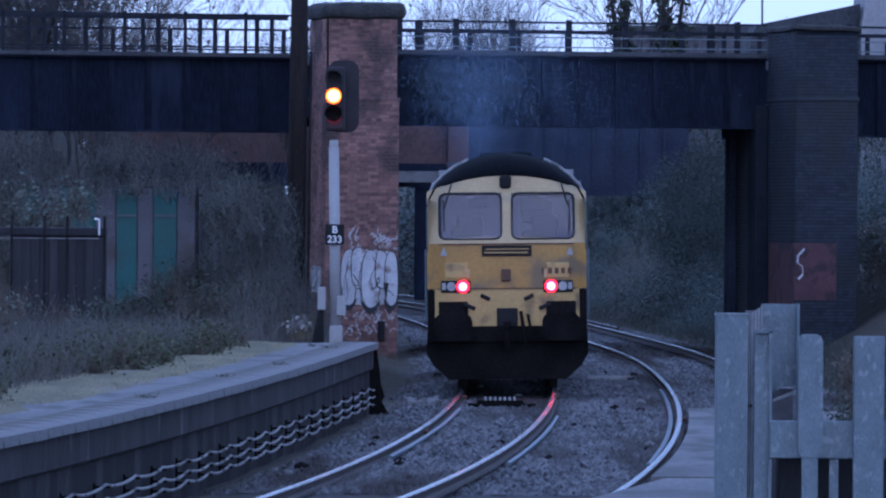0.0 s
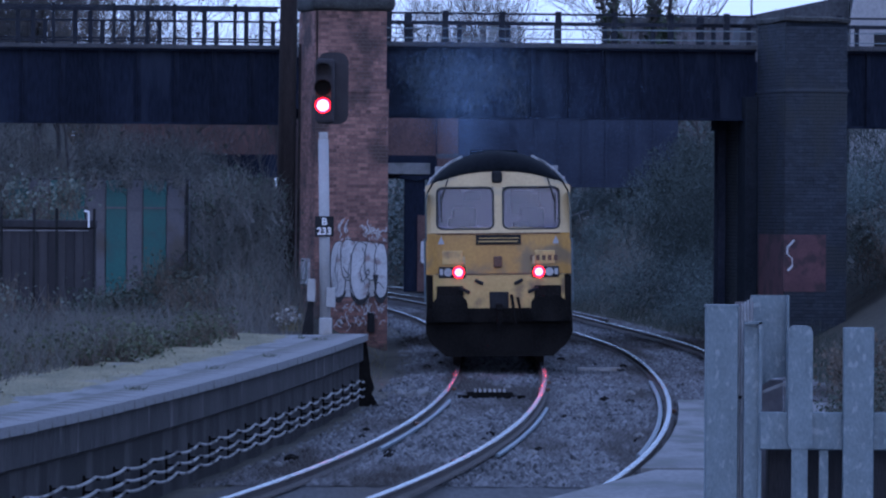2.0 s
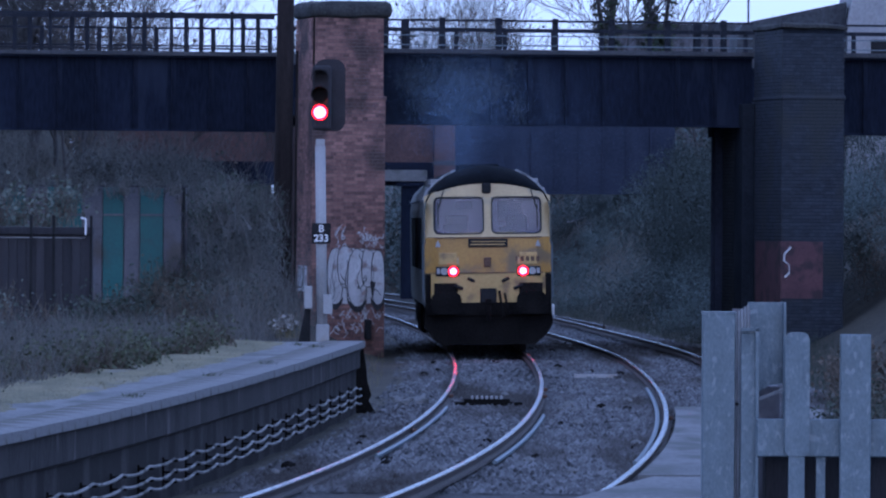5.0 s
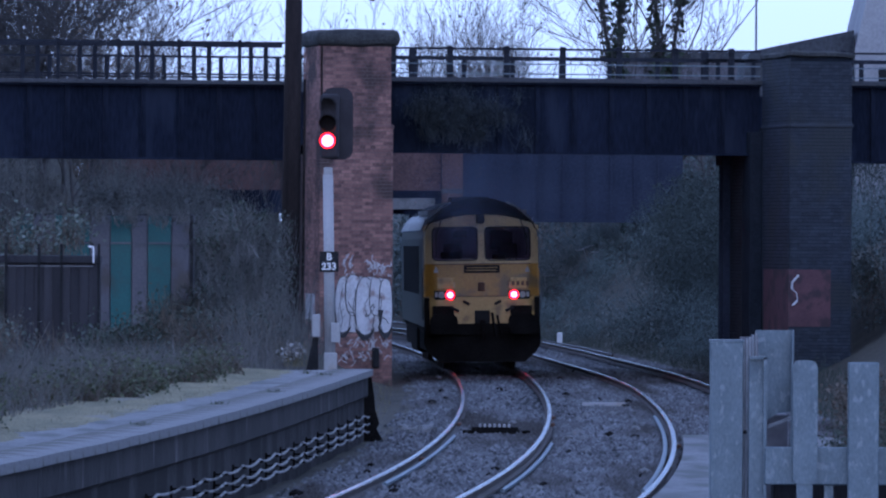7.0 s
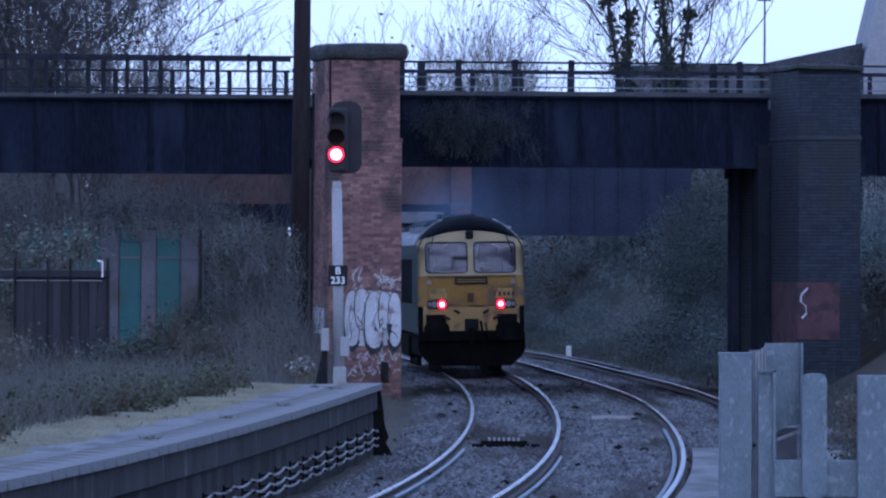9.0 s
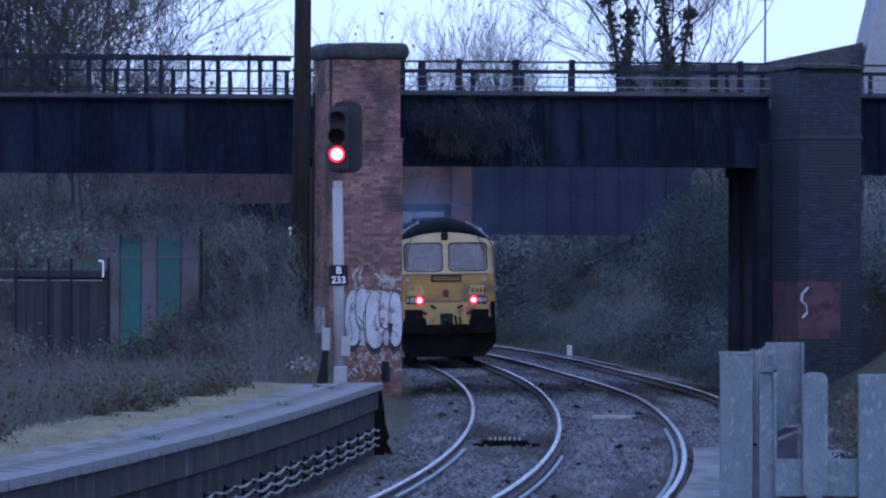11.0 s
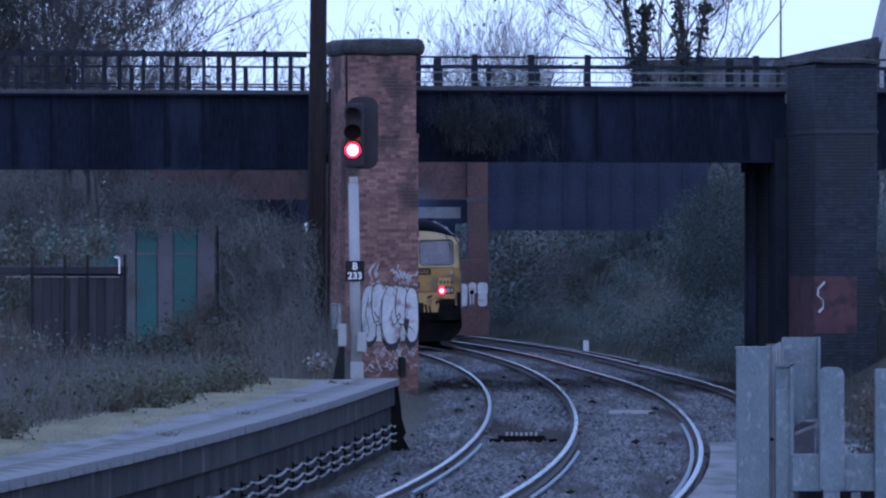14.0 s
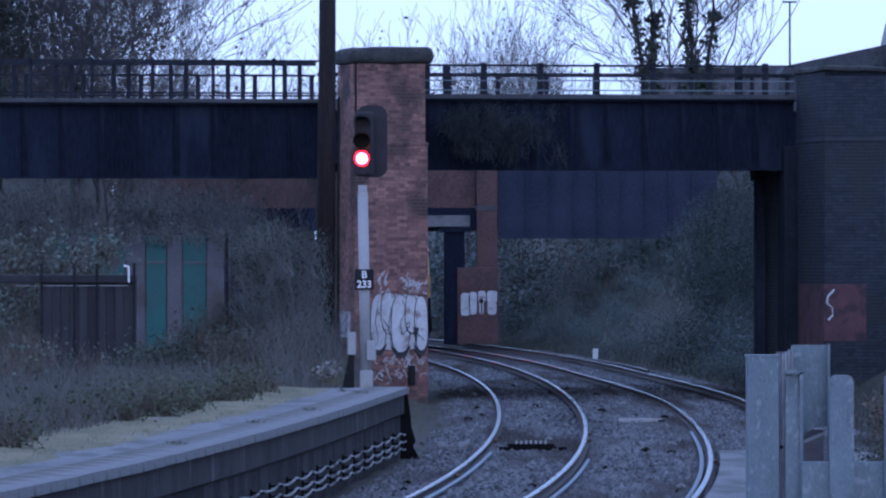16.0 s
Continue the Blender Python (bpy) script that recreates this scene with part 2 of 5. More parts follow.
def thing(name, label, category, at=(0, 0, 0), rz=0.0, group="", kind=""):
    ob = new(name)
    ob.matrix_basis = pose(*at, 0, 0, rz)
    ob.empty_display_size = 0.2
    return tagged(ob, label, category, group, kind)


def soup(name, verts, faces, material, parent=None):
    me = bpy.data.meshes.new(name)
    me.from_pydata([tuple(v) for v in verts], [], faces)
    me.materials.append(material)
    ob = new(name, me)
    ob.parent = parent
    return ob


def box(bm, x0, x1, y0, y1, z0, z1, bevel=0.0, m=None):
    made = bmesh.ops.create_cube(bm, size=1.0)["verts"]
    for v in made:
        v.co = Vector((x0 + (v.co.x + 0.5) * (x1 - x0), y0 + (v.co.y + 0.5) * (y1 - y0), z0 + (v.co.z + 0.5) * (z1 - z0)))
    if bevel:
        edges = list({e for v in made for e in v.link_edges})
        made = bmesh.ops.bevel(bm, geom=edges, offset=bevel, segments=2, affect="EDGES", profile=0.5)["verts"]
    if m is not None:
        bmesh.ops.transform(bm, matrix=m, verts=list({v for v in made}))
    return bm


def boxes(*rows, bevel=0.0):
    bm = bmesh.new()
    for r in rows:
        box(bm, *r, bevel=bevel)
    return bm


def rod(bm, a, b, r0, r1=None, sides=8):
    """A tapered round bar from a to b."""
    a, b = Vector(a), Vector(b)
    made = bmesh.ops.create_cone(bm, cap_ends=True, segments=sides, radius1=r0, radius2=r0 if r1 is None else r1, depth=(b - a).length)["verts"]
    turn = (b - a).to_track_quat("Z", "Y").to_matrix().to_4x4()
    bmesh.ops.transform(bm, matrix=Matrix.Translation((a + b) / 2) @ turn, verts=made)
    return bm


def plate(bm, outline, y0, y1):
    """A flat plate in the x-z plane with that outline, from y0 back to y1."""
    front = [bm.verts.new((x, y0, z)) for x, z in outline]
    rear = [bm.verts.new((x, y1, z)) for x, z in outline]
    bm.faces.new(front)
    bm.faces.new(rear[::-1])
    for i in range(len(outline)):
        j = (i + 1) % len(outline)
        bm.faces.new((front[j], front[i], rear[i], rear[j]))
    bmesh.ops.recalc_face_normals(bm, faces=bm.faces)
    return bm


def rounded(x0, x1, z0, z1, r, n=5):
    out = []
    for cx, cz, a0 in ((x1 - r, z1 - r, 0), (x0 + r, z1 - r, 90), (x0 + r, z0 + r, 180), (x1 - r, z0 + r, 270)):
        for i in range(n):
            a = radians(a0 + 90 * i / (n - 1))
            out.append((cx + r * math.cos(a), cz + r * math.sin(a)))
    return out


# ---- alignment of the railway: a long curve to the left ----
def middle(y):
    """How far to the right the middle of the first track lies, y metres out."""
    u = (min(max(y, 20), 290) - 130) / 50
    x = ((((0.0272 * u - 0.1486) * u + 0.164) * u - 0.9781) * u + 0.4484) * u + 1.6699
    return x + (0.3 * (y - 20) if y < 20 else -0.12 * (y - 290) if y > 290 else 0)


def smooth(a, b, v):
    v = min(max((v - a) / (b - a), 0), 1)
    return v * v * (3 - 2 * v)


def middle_two(y):
    return middle(y) + 3.41 - 0.55 * smooth(140, 185, y)


def edge(y):
    """The edge of the old platform."""
    u = (max(y, 45) - 85) / 25
    if y > 110:
        return middle(y) - 1.9
    return ((0.087 * u + -0.296) * u + 1.413) * u + -1.724


PLAT = 0.915       # platform height over the rails
PLAT_END = 108.0


def ground_z(x, y):
    left, right = edge(y) - x, x - middle_two(y) - 2.1
    z = -0.17
    z += 0.95 * smooth(0.3 if y > PLAT_END else 2.4, 2.6, left) + 0.9 * smooth(6, 22, left) + 6.0 * smooth(4.5, 9, left) * smooth(188, 235, y)
    z += (3.6 * smooth(0.2, 8, right) + 2.0 * smooth(8, 30, right)) * smooth(70, 130, y)
    return z


def ground():
    xs = [-3000, -900, -300, -120, -60, -40, -30, -24] + [-20 + 0.5 * i for i in range(81)] + [24, 30, 40, 60, 120, 300, 900, 3000]
    ys = [-3000, -900, -300, -100, -30] + [1.5 * i for i in range(206)] + [325, 350, 400, 500, 800, 1500, 4500]
    verts = [(x, y, ground_z(x, y) + 0.05 * noise.noise(Vector((x * 0.9, y * 0.4, 0)))) for y in ys for x in xs]
    n = len(xs)
    faces = [(r * n + c, r * n + c + 1, r * n + n + c + 1, r * n + n + c) for r in range(len(ys) - 1) for c in range(n - 1)]
    ob = soup("ground", verts, faces, EARTH)
    tagged(ob, "dark earth ground with embankments beside the railway", "ground", kind="structure")
    ys = [20 + 1.5 * i for i in range(190)]
    verts, faces, n = [], [], 25
    for y in ys:
        a, b = middle(y) - 1.75, middle_two(y) + 2.1
        verts += [(a + (b - a) * i / (n - 1), y, -0.15 - 0.12 * (i in (0, n - 1)) + 0.02 * noise.noise(Vector((a + i * 0.6, y * 1.3, 3)))) for i in range(n)]
    faces = [(r * n + c, r * n + c + 1, r * n + n + c + 1, r * n + n + c) for r in range(len(ys) - 1) for c in range(n - 1)]
    tagged(soup("ballast_bed", verts, faces, BALLAST), "grey-brown stone ballast bed under both tracks", "ballast", kind="structure")


ground()


def sweep(line, section, y0, y1, step=1.0):
    """Verts and faces of a section (x across, z up) drawn along line(y)."""
    verts, faces, n = [], [], len(section)
    count = int((y1 - y0) / step) + 1
    for k in range(count + 1):
        y = y0 + (y1 - y0) * k / count
        x = line(y)
        verts += [(x + a, y, b) for a, b in section]
    for k in range(count):
        for i in range(n):
            j = (i + 1) % n
            faces.append((k * n + i, k * n + j, k * n + n + j, k * n + n + i))
    faces += [tuple(range(n)), tuple(range(count * n + n - 1, count * n - 1, -1))]
    return verts, faces


def track(line, label):
    t = thing("railway_track", label, "track", group="tracks of the railway")
    for side in (-1, 1):
        cant = 0.05 if side > 0 else 0.0
        mid = lambda y, s=side: line(y) + s * 0.7525
        web = [(-0.07, -0.13 + cant), (0.07, -0.13 + cant), (0.065, -0.105 + cant), (0.02, -0.085 + cant), (0.02, -0.05 + cant), (0.036, -0.036 + cant), (0.036, -0.012 + cant), (-0.036, -0.012 + cant), (-0.036, -0.036 + cant), (-0.02, -0.05 + cant), (-0.02, -0.085 + cant), (-0.065, -0.105 + cant)]
        rail = soup("rail", *sweep(mid, web, 25, 300), RAIL_SIDE, t)
        head = [(-0.036, -0.0115 + cant), (0.036, -0.0115 + cant), (0.03, 0.0 + cant), (-0.03, 0.0 + cant)]
        soup("rail_head", *sweep(mid, head, 25, 300), RAIL_TOP, rail)["label"] = "worn shiny rail head"
    return t


track(middle, "curved steel railway track with worn shiny rail heads")
track(middle_two, "neighbouring curved railway track with dull rails on ballast")


# ---- the old platform ----
def old_platform():
    p = tagged(new("platform"), "disused concrete platform with mossy top and sooty wall", "platform", kind="structure")
    y0, y1 = 25.0, PLAT_END
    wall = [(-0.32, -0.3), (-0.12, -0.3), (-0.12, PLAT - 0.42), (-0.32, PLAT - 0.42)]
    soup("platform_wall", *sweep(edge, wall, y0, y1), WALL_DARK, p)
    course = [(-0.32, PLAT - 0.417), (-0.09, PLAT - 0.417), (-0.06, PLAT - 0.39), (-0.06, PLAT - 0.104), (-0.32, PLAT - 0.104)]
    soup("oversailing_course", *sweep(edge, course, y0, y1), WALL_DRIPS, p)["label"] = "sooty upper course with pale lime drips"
    deck = [(-6.0, -0.3), (-0.33, -0.3), (-0.33, PLAT - 0.02), (-0.62, PLAT - 0.012), (-6.0, PLAT - 0.012)]
    soup("platform_deck", *sweep(edge, deck, y0, y1), CONCRETE, p)
    verts, faces = [], []
    ys = [y0 + 0.35 * i for i in range(int((y1 - y0) / 0.35))]
    for y in ys:
        inner = -0.95 + 0.3 * noise.noise(Vector((0, y * 0.33, 2))) + 0.14 * noise.noise(Vector((0, y * 2.1, 5))) 
        for i in range(8):
            verts.append((edge(y) + inner - i * 0.45, y, PLAT - 0.018 + 0.02 * min(i, 2) + 0.02 * noise.noise(Vector((i, y * 1.5, 0))) * (i > 0)))
    faces = [(r * 8 + c, r * 8 + c + 1, r * 8 + 9 + c, r * 8 + 8 + c) for r in range(len(ys) - 1) for c in range(7)]
    soup("moss", verts, faces, MOSS, p)["label"] = "pale dead grass and moss over the platform edge"
    # coping slabs, one by one
    y, bm = 55.0, boxes((-0.60, 0.0, 0, 0.9, -0.10, 0.0), bevel=0.006)
    slab = part("coping_slab", bm, COPING, p)
    first = True
    while y < PLAT_END - 0.5:
        dx = edge(y + 0.9) - edge(y)
        m = Matrix.Translation((edge(y) + random.uniform(-0.003, 0.003), y, PLAT + random.uniform(-0.002, 0.003))) @ pose(0, 0, 0, 0, random.uniform(-0.1, 0.1), -math.degrees(math.atan2(dx, 0.9)))
        o = slab if first else new("coping_slab", slab.data)
        o.parent, o.matrix_basis = p, m
        first = False
        y += 0.903
    # broken end: a dark leaning board and a heap of rubble under it
    end = edge(PLAT_END)
    bm = bmesh.new()
    plate(bm, [(end - 0.3, -0.22), (end + 0.2, -0.22), (end + 0.07, 0.02), (end + 0.11, 0.1), (end + 0.05, 0.3), (end + 0.03, 0.52), (end - 0.01, PLAT - 0.12), (end - 0.3, PLAT - 0.12)], PLAT_END + 0.02, PLAT_END + 0.3)
    part("end_wall", bm, UNDERFRAME, p, "dark broken end of the platform")


old_platform()


def cables():
    for k, (z, off) in enumerate(((0.27, -0.03), (0.15, -0.02), (0.05, -0.025))):
        t = thing("trackside_cable", "pale lineside cable sagging between hooks on the platform wall", "cable", group="cables along the platform wall")
        verts, faces, n = [], [], 6
        ys = [60 + 0.2 * i for i in range(int((PLAT_END - 0.8 - 60) / 0.2))]
        for y in ys:
            ph = (y % 2.4) / 2.4
            sag = -0.04 * 4 * ph * (1 - ph) + 0.02 * noise.noise(Vector((k * 7, y * 0.5, 0)))
            x = edge(y) + off + 0.03
            for i in range(n):
                a = i * math.tau / n
                verts.append((x + 0.016 * math.cos(a), y, z + sag + 0.016 * math.sin(a)))
        faces = [(r * n + c, r * n + (c + 1) % n, r * n + n + (c + 1) % n, r * n + n + c) for r in range(len(ys) - 1) for c in range(n)]
        soup("cable_run", verts, faces, CABLE, t)
    hook = None
    holder = thing("cable_hangers", "dark steel cable hooks fixed to the platform wall", "cable hangers")
    y = 62.4
    while y < PLAT_END - 1:
        if hook is None:
            hook = part("hook", boxes((-0.13, 0.03, -0.012, 0.012, 0.015, 0.035), (-0.13, 0.04, -0.02, 0.02, 0.115, 0.135), (-0.13, 0.04, -0.02, 0.02, 0.235, 0.255), (-0.13, -0.10, -0.015, 0.015, -0.02, 0.28)), UNDERFRAME, holder)
            hook.matrix_basis = pose(edge(y), y, 0)
        else:
            o = new("hook", hook.data)
            o.parent, o.matrix_basis = holder, pose(edge(y), y, 0)
        y += 2.4


cables()

# ---- road bridge: two plate-girder spans between brick piers, set a little askew ----
SKEW = 10.0
CORNER = (-0.467, 151.9)
BRIDGE = pose(*CORNER, 0, 0, 0, SKEW)


def posts_along(f, x, x1, step, wide, y, z0, z1):
    """A row of parapet posts from x on, one mesh for all of them."""
    first = part("post", boxes((-wide, wide, y, y + 0.07, z0, z1), bevel=0.006), RAILING, f)
    first.matrix_basis = pose(x, 0, 0)
    x += step
    while x < x1 - 0.05:
        o = new("post", first.data)
        o.parent, o.matrix_basis = f, pose(x, 0, 0)
        x += step


def road_bridge():
    b = thing("road_bridge", "dark riveted plate-girder road bridge on brick piers", "bridge", (*CORNER, 0), SKEW)
    front, deep = 2.9, 15.0
    # from, to, girder bottom, girder top, kerb top, top rail
    for x0, x1, bottom, top, kerb, rail in ((-16.0, -1.5, 4.65, 6.18, 6.31, 7.15), (-0.02, 8.63, 4.83, 6.28, 6.42, 7.07), (9.9, 18.0, 4.68, 6.28, 6.42, 7.05)):
        left = x0 < -2
        for y, low, more in ((front, bottom, 0.0), (deep - 0.4, bottom + 0.3, 2.6)):
            a, c = x0, min(x1 + more, 18.0)
            g = part("girder", boxes((a, c, y, y + 0.03, low, top)), GIRDER, b)
            part("top_flange", boxes((a, c, y - 0.17, y + 0.2, top, top + 0.04)), GIRDER, g)
            part("bottom_flange", boxes((a, c, y - 0.2, y + 0.22, low - 0.05, low)), GIRDER, g)
            stiff = part("stiffener", boxes((-0.012, 0.012, y - 0.05, y, low + 0.003, top - 0.003), (-0.09, 0.09, y - 0.01, y - 0.001, low + 0.003, top - 0.003)), GIRDER, g)
            stiff.matrix_basis = pose(a + 0.4, 0, 0)
            for i in range(1, int((c - a) / 0.82)):
                o = new("stiffener", stiff.data)
                o.parent, o.matrix_basis = g, pose(a + 0.4 + 0.82 * i, 0, 0)
        part("deck", boxes((x0, x1, front + 0.3, deep - 0.6, bottom + 0.25, bottom + 0.6)), GIRDER, b)
        # near parapet: tall posts, a top rail and thin bars
        y = front - 0.05
        part("kerb_beam", boxes((x0, x1, y - 0.16, y + 0.2, top + 0.043, kerb), bevel=0.01), KERB, b, "grey concrete edge beam")
        f = part("railing", boxes((x0, x1, y, y + 0.05, rail - 0.045, rail)), RAILING, b, "dark steel parapet railing")
        for z0, z1 in (((kerb + 0.05, kerb + 0.085),) if left else ((rail - 0.36, rail - 0.335), (rail - 0.57, rail - 0.545))):
            part("bar", boxes((x0, x1, y + 0.01, y + 0.04, z0, z1)), RAILING if left else GALV, f)
        start = -2.82 - 1.31 * 10 if left else 0.53 if x0 < 5 else 10.5
        posts_along(f, start, x1, 1.31 if left else 1.244, 0.035 if left else 0.065, y + 0.051, kerb - 0.2, rail + 0.04)
        # far parapet
        y, x1 = deep - 0.35, -0.05 if left else min(x1 + 2.6, 18.0)
        part("kerb_beam", boxes((x0, x1, y - 0.1, y + 0.2, top + 0.043, top + 0.3), bevel=0.01), KERB, b, "grey concrete edge beam")
        if left:
            f = part("railing", boxes((x0, x1, y, y + 0.05, 7.35, 7.45)), RAILING, b, "dark steel parapet railing")
            part("bar", boxes((x0, x1, y + 0.01, y + 0.04, 7.10, 7.15)), RAILING, f)
            part("bar", boxes((x0, x1, y + 0.01, y + 0.04, 6.70, 6.74)), RAILING, f)
            for at, high in ((-3.08, 7.46), (-3.43, 7.46), (-2.80, 7.12)):
                posts_along(f, at - 1.33 * 8, x1, 1.33, 0.05, y + 0.051, 6.4, high)
        else:
            f = part("railing", boxes((x0, x1, y, y + 0.05, 7.11, 7.20)), RAILING, b, "dark steel parapet railing")
            part("bar", boxes((x0, x1, y + 0.01, y + 0.04, 6.68, 6.71)), RAILING, f)
            posts_along(f, 0.8 if x0 < 5 else 10.3, x1, 1.15, 0.05, y + 0.051, 6.4, 7.16)
            posts_along(f, 0.35 if x0 < 5 else 10.0, min(x1, 3.5), 0.9, 0.09, y + 0.13, 6.4, 7.4)
    return b


road_bridge()


def capstone(x0, x1, y0, y1, z0, z1, parent):
    bm = boxes((x0, x1, y0, y1, z0, z1), bevel=0.12)
    bmesh.ops.subdivide_edges(bm, edges=bm.edges, cuts=3, use_grid_fill=True)
    for v in bm.verts:
        v.co += 0.05 * noise.noise_vector(v.co * 2.3)
    return part("capstone", bm, CAP, parent, "dark mossy rounded capstone", True)


def brick_faces(x0, x1, z0, z1, y, skip=None):
    """Joined bricks in courses on the plane y, in front of a core; skip(x, z) leaves places out. Returns verts, faces and the places left out."""
    verts, faces, left_out = [], [], []
    row, z = 0, z0
    while z < z1 - 0.03:
        header = row % 2
        w = 0.1125 if header else 0.225
        x = x0 - (0.056 if header else 0.0)
        while x < x1 - 0.02:
            a, b = max(x, x0) + 0.005, min(x + w, x1) - 0.005
            if b - a > 0.03:
                if skip and skip((a + b) / 2, z):
                    left_out.append((a, b, z))
                else:
                    d = random.uniform(0.0, 0.007)
                    k = len(verts)
                    verts += [(a, y, z + 0.005), (b, y, z + 0.005), (b, y, z + 0.07), (a, y, z + 0.07), (a, y - 0.012 - d, z + 0.005), (b, y - 0.012 - d, z + 0.005), (b, y - 0.012 - d, z + 0.07), (a, y - 0.012 - d, z + 0.07)]
                    faces += [(k + 4, k + 5, k + 6, k + 7), (k, k + 1, k + 5, k + 4), (k + 1, k + 2, k + 6, k + 5), (k + 2, k + 3, k + 7, k + 6), (k + 3, k, k + 4, k + 7)]
            x += w
        z += 0.075
        row += 1
    return verts, faces, left_out


def left_pier():
    p = thing("brick_pier", "tall red-brick bridge pier with white graffiti and mossy cap", "pier", (*CORNER, 0), SKEW, group="piers of the road bridge")
    part("core", boxes((-1.485, -0.015, 0.015, 2.2, -0.4, 7.0), (-1.53, 0.03, 0.0, 2.25, -0.4, 5.28), bevel=0.0), MORTAR, p)
    # added wall, hidden behind pier and pole, cuts side light under the deck
    part("rear_wall", boxes((-0.32, 0.0, 2.26, 10.8, -0.4, 4.8)), SOOT_BRICK, p, "added unseen brick wall that shades the space under the deck")
    capstone(-1.62, 0.14, -0.1, 2.3, 7.0, 7.36, p)
    part("string_course", boxes((-1.55, 0.05, -0.035, 2.27, 5.26, 5.34), bevel=0.015), BRICK, p)
    near = lambda x, z: 1.75 < z < 3.72
    v, f, out = brick_faces(-1.53, 0.03, -0.35, 5.25, 0.0, near)
    v2, f2, _ = brick_faces(-1.485, -0.015, 5.34, 7.0, 0.015)
    f += [tuple(i + len(v) for i in q) for q in f2]
    # the side that turns away
    v3, f3, _ = brick_faces(0.0, 2.2, -0.35, 7.0, 0.0)
    f += [tuple(i + len(v) + len(v2) for i in q) for q in f3]
    v = v + v2 + [(-1.53 - (-y), 2.2 - x, z) for x, y, z in v3]
    tagged(soup("brickwork", v, f, BRICK, p), kind="stuff")
    made = {}
    for a, b, z in out[:300]:
        key = round(b - a, 3)
        if key not in made:
            made[key] = part("brick", boxes((-key / 2, key / 2, -0.016, 0.004, 0.005, 0.07)), BRICK_ONE, p)
            o = made[key]
        else:
            o = new("brick", made[key].data)
            o.parent = p
        o.matrix_basis = pose((a + b) / 2, -random.uniform(0, 0.006), z)
    rest = out[300:]
    bm = bmesh.new()
    for a, b, z in rest:
        box(bm, a, b, -0.016, 0.004, z + 0.005, z + 0.07)
    if rest:
        tagged(part("brickwork", bm, BRICK, p), kind="stuff")
    else:
        bm.free()
    return p


left_pier()


def right_abutment():
    p = thing("blue_brick_abutment", "dark blue-brick bridge abutment with dull red painted patch", "abutment", (*CORNER, 0), SKEW, group="piers of the road bridge")
    x0, x1 = 8.64, 10.0
    part("core", boxes((x0, x1, 0.0, 6.3, -0.4, 5.4), (x0 + 0.01, x1 - 0.01, 0.02, 2.7, 5.4, 6.88)), BLUE_MORTAR, p)
    capstone(x0 - 0.06, x1 + 0.07, -0.07, 2.78, 6.84, 6.99, p)
    part("string_course", boxes((x0 - 0.02, x1 + 0.03, -0.04, 2.75, 5.36, 5.43), bevel=0.015), BLUE_BRICK, p)
    part("bearing_pilaster", boxes((x0 - 0.30, x0 - 0.02, 2.55, 3.3, -0.4, 5.3), bevel=0.02), BLUE_MORTAR, p)
    part("steel_column", boxes((x0 - 0.12, x0 - 0.09, 5.7, 6.1, -0.3, 5.0), (x0 - 0.2, x0 - 0.03, 5.68, 5.70, -0.3, 5.0), (x0 - 0.2, x0 - 0.03, 6.10, 6.12, -0.3, 5.0), (x0 - 0.26, x0 - 0.02, 5.6, 6.2, 4.6, 4.83)), GIRDER_BLUE, p, "dark steel bearing column")
    v, f, _ = brick_faces(x0, x1, -0.35, 6.8, 0.0)
    v3, f3, _ = brick_faces(0.0, 6.3, -0.35, 5.35, 0.0)
    f += [tuple(i + len(v) for i in q) for q in f3]
    v += [(x0 + y, 6.3 - x, z) for x, y, z in v3]
    v4, f4, _ = brick_faces(0.0, 2.7, 5.43, 6.84, 0.0)
    f += [tuple(i + len(v) for i in q) for q in f4]
    v += [(x0 + 0.01 + y, 2.7 - x, z) for x, y, z in v4]
    tagged(soup("brickwork", v, f, BLUE_BRICK, p), kind="stuff")
    part("painted_patch", boxes((x0 - 0.021, x0 + 0.9, -0.024, -0.02, 1.1, 2.32), (x0 - 0.025, x0 - 0.021, -0.02, 2.4, 1.0, 2.32)), RED_PAINT, p, "dull red paint over brick")
    bm = bmesh.new()
    for a, b in (((0.16, 2.15), (0.06, 2.05)), ((0.06, 2.05), (0.05, 1.9)), ((0.05, 1.9), (0.16, 1.82)), ((0.16, 1.82), (0.17, 1.65)), ((0.17, 1.65), (0.07, 1.55)), ((0.2, 2.2), (0.16, 2.15))):
        rod(bm, (x0 + a[0], -0.026, a[1]), (x0 + b[0], -0.026, b[1]), 0.012 + 0.012 * (a[1] > 2.0 or a[1] < 1.7), sides=5)
    part("graffiti_stroke", bm, WHITE_PAINT, p, "white spray-painted scrawl")


right_abutment()


# ---- telegraph pole and colour-light signal ----
def telegraph_pole():
    t = thing("telegraph_pole", "tall dark creosoted timber pole beside the bridge pier", "pole", (-2.52, 148.0, 0))
    bm = bmesh.new()
    rod(bm, (-0.03, 0, 0.2), (0.05, 0, 9.8), 0.2, 0.165, 14)
    part("shaft", bm, POLE, t, smooth=True)
    part("conduit", rod(bmesh.new(), (0.24, -0.1, 0.2), (0.27, -0.1, 6.2), 0.028, sides=6), POLE, t)


telegraph_pole()


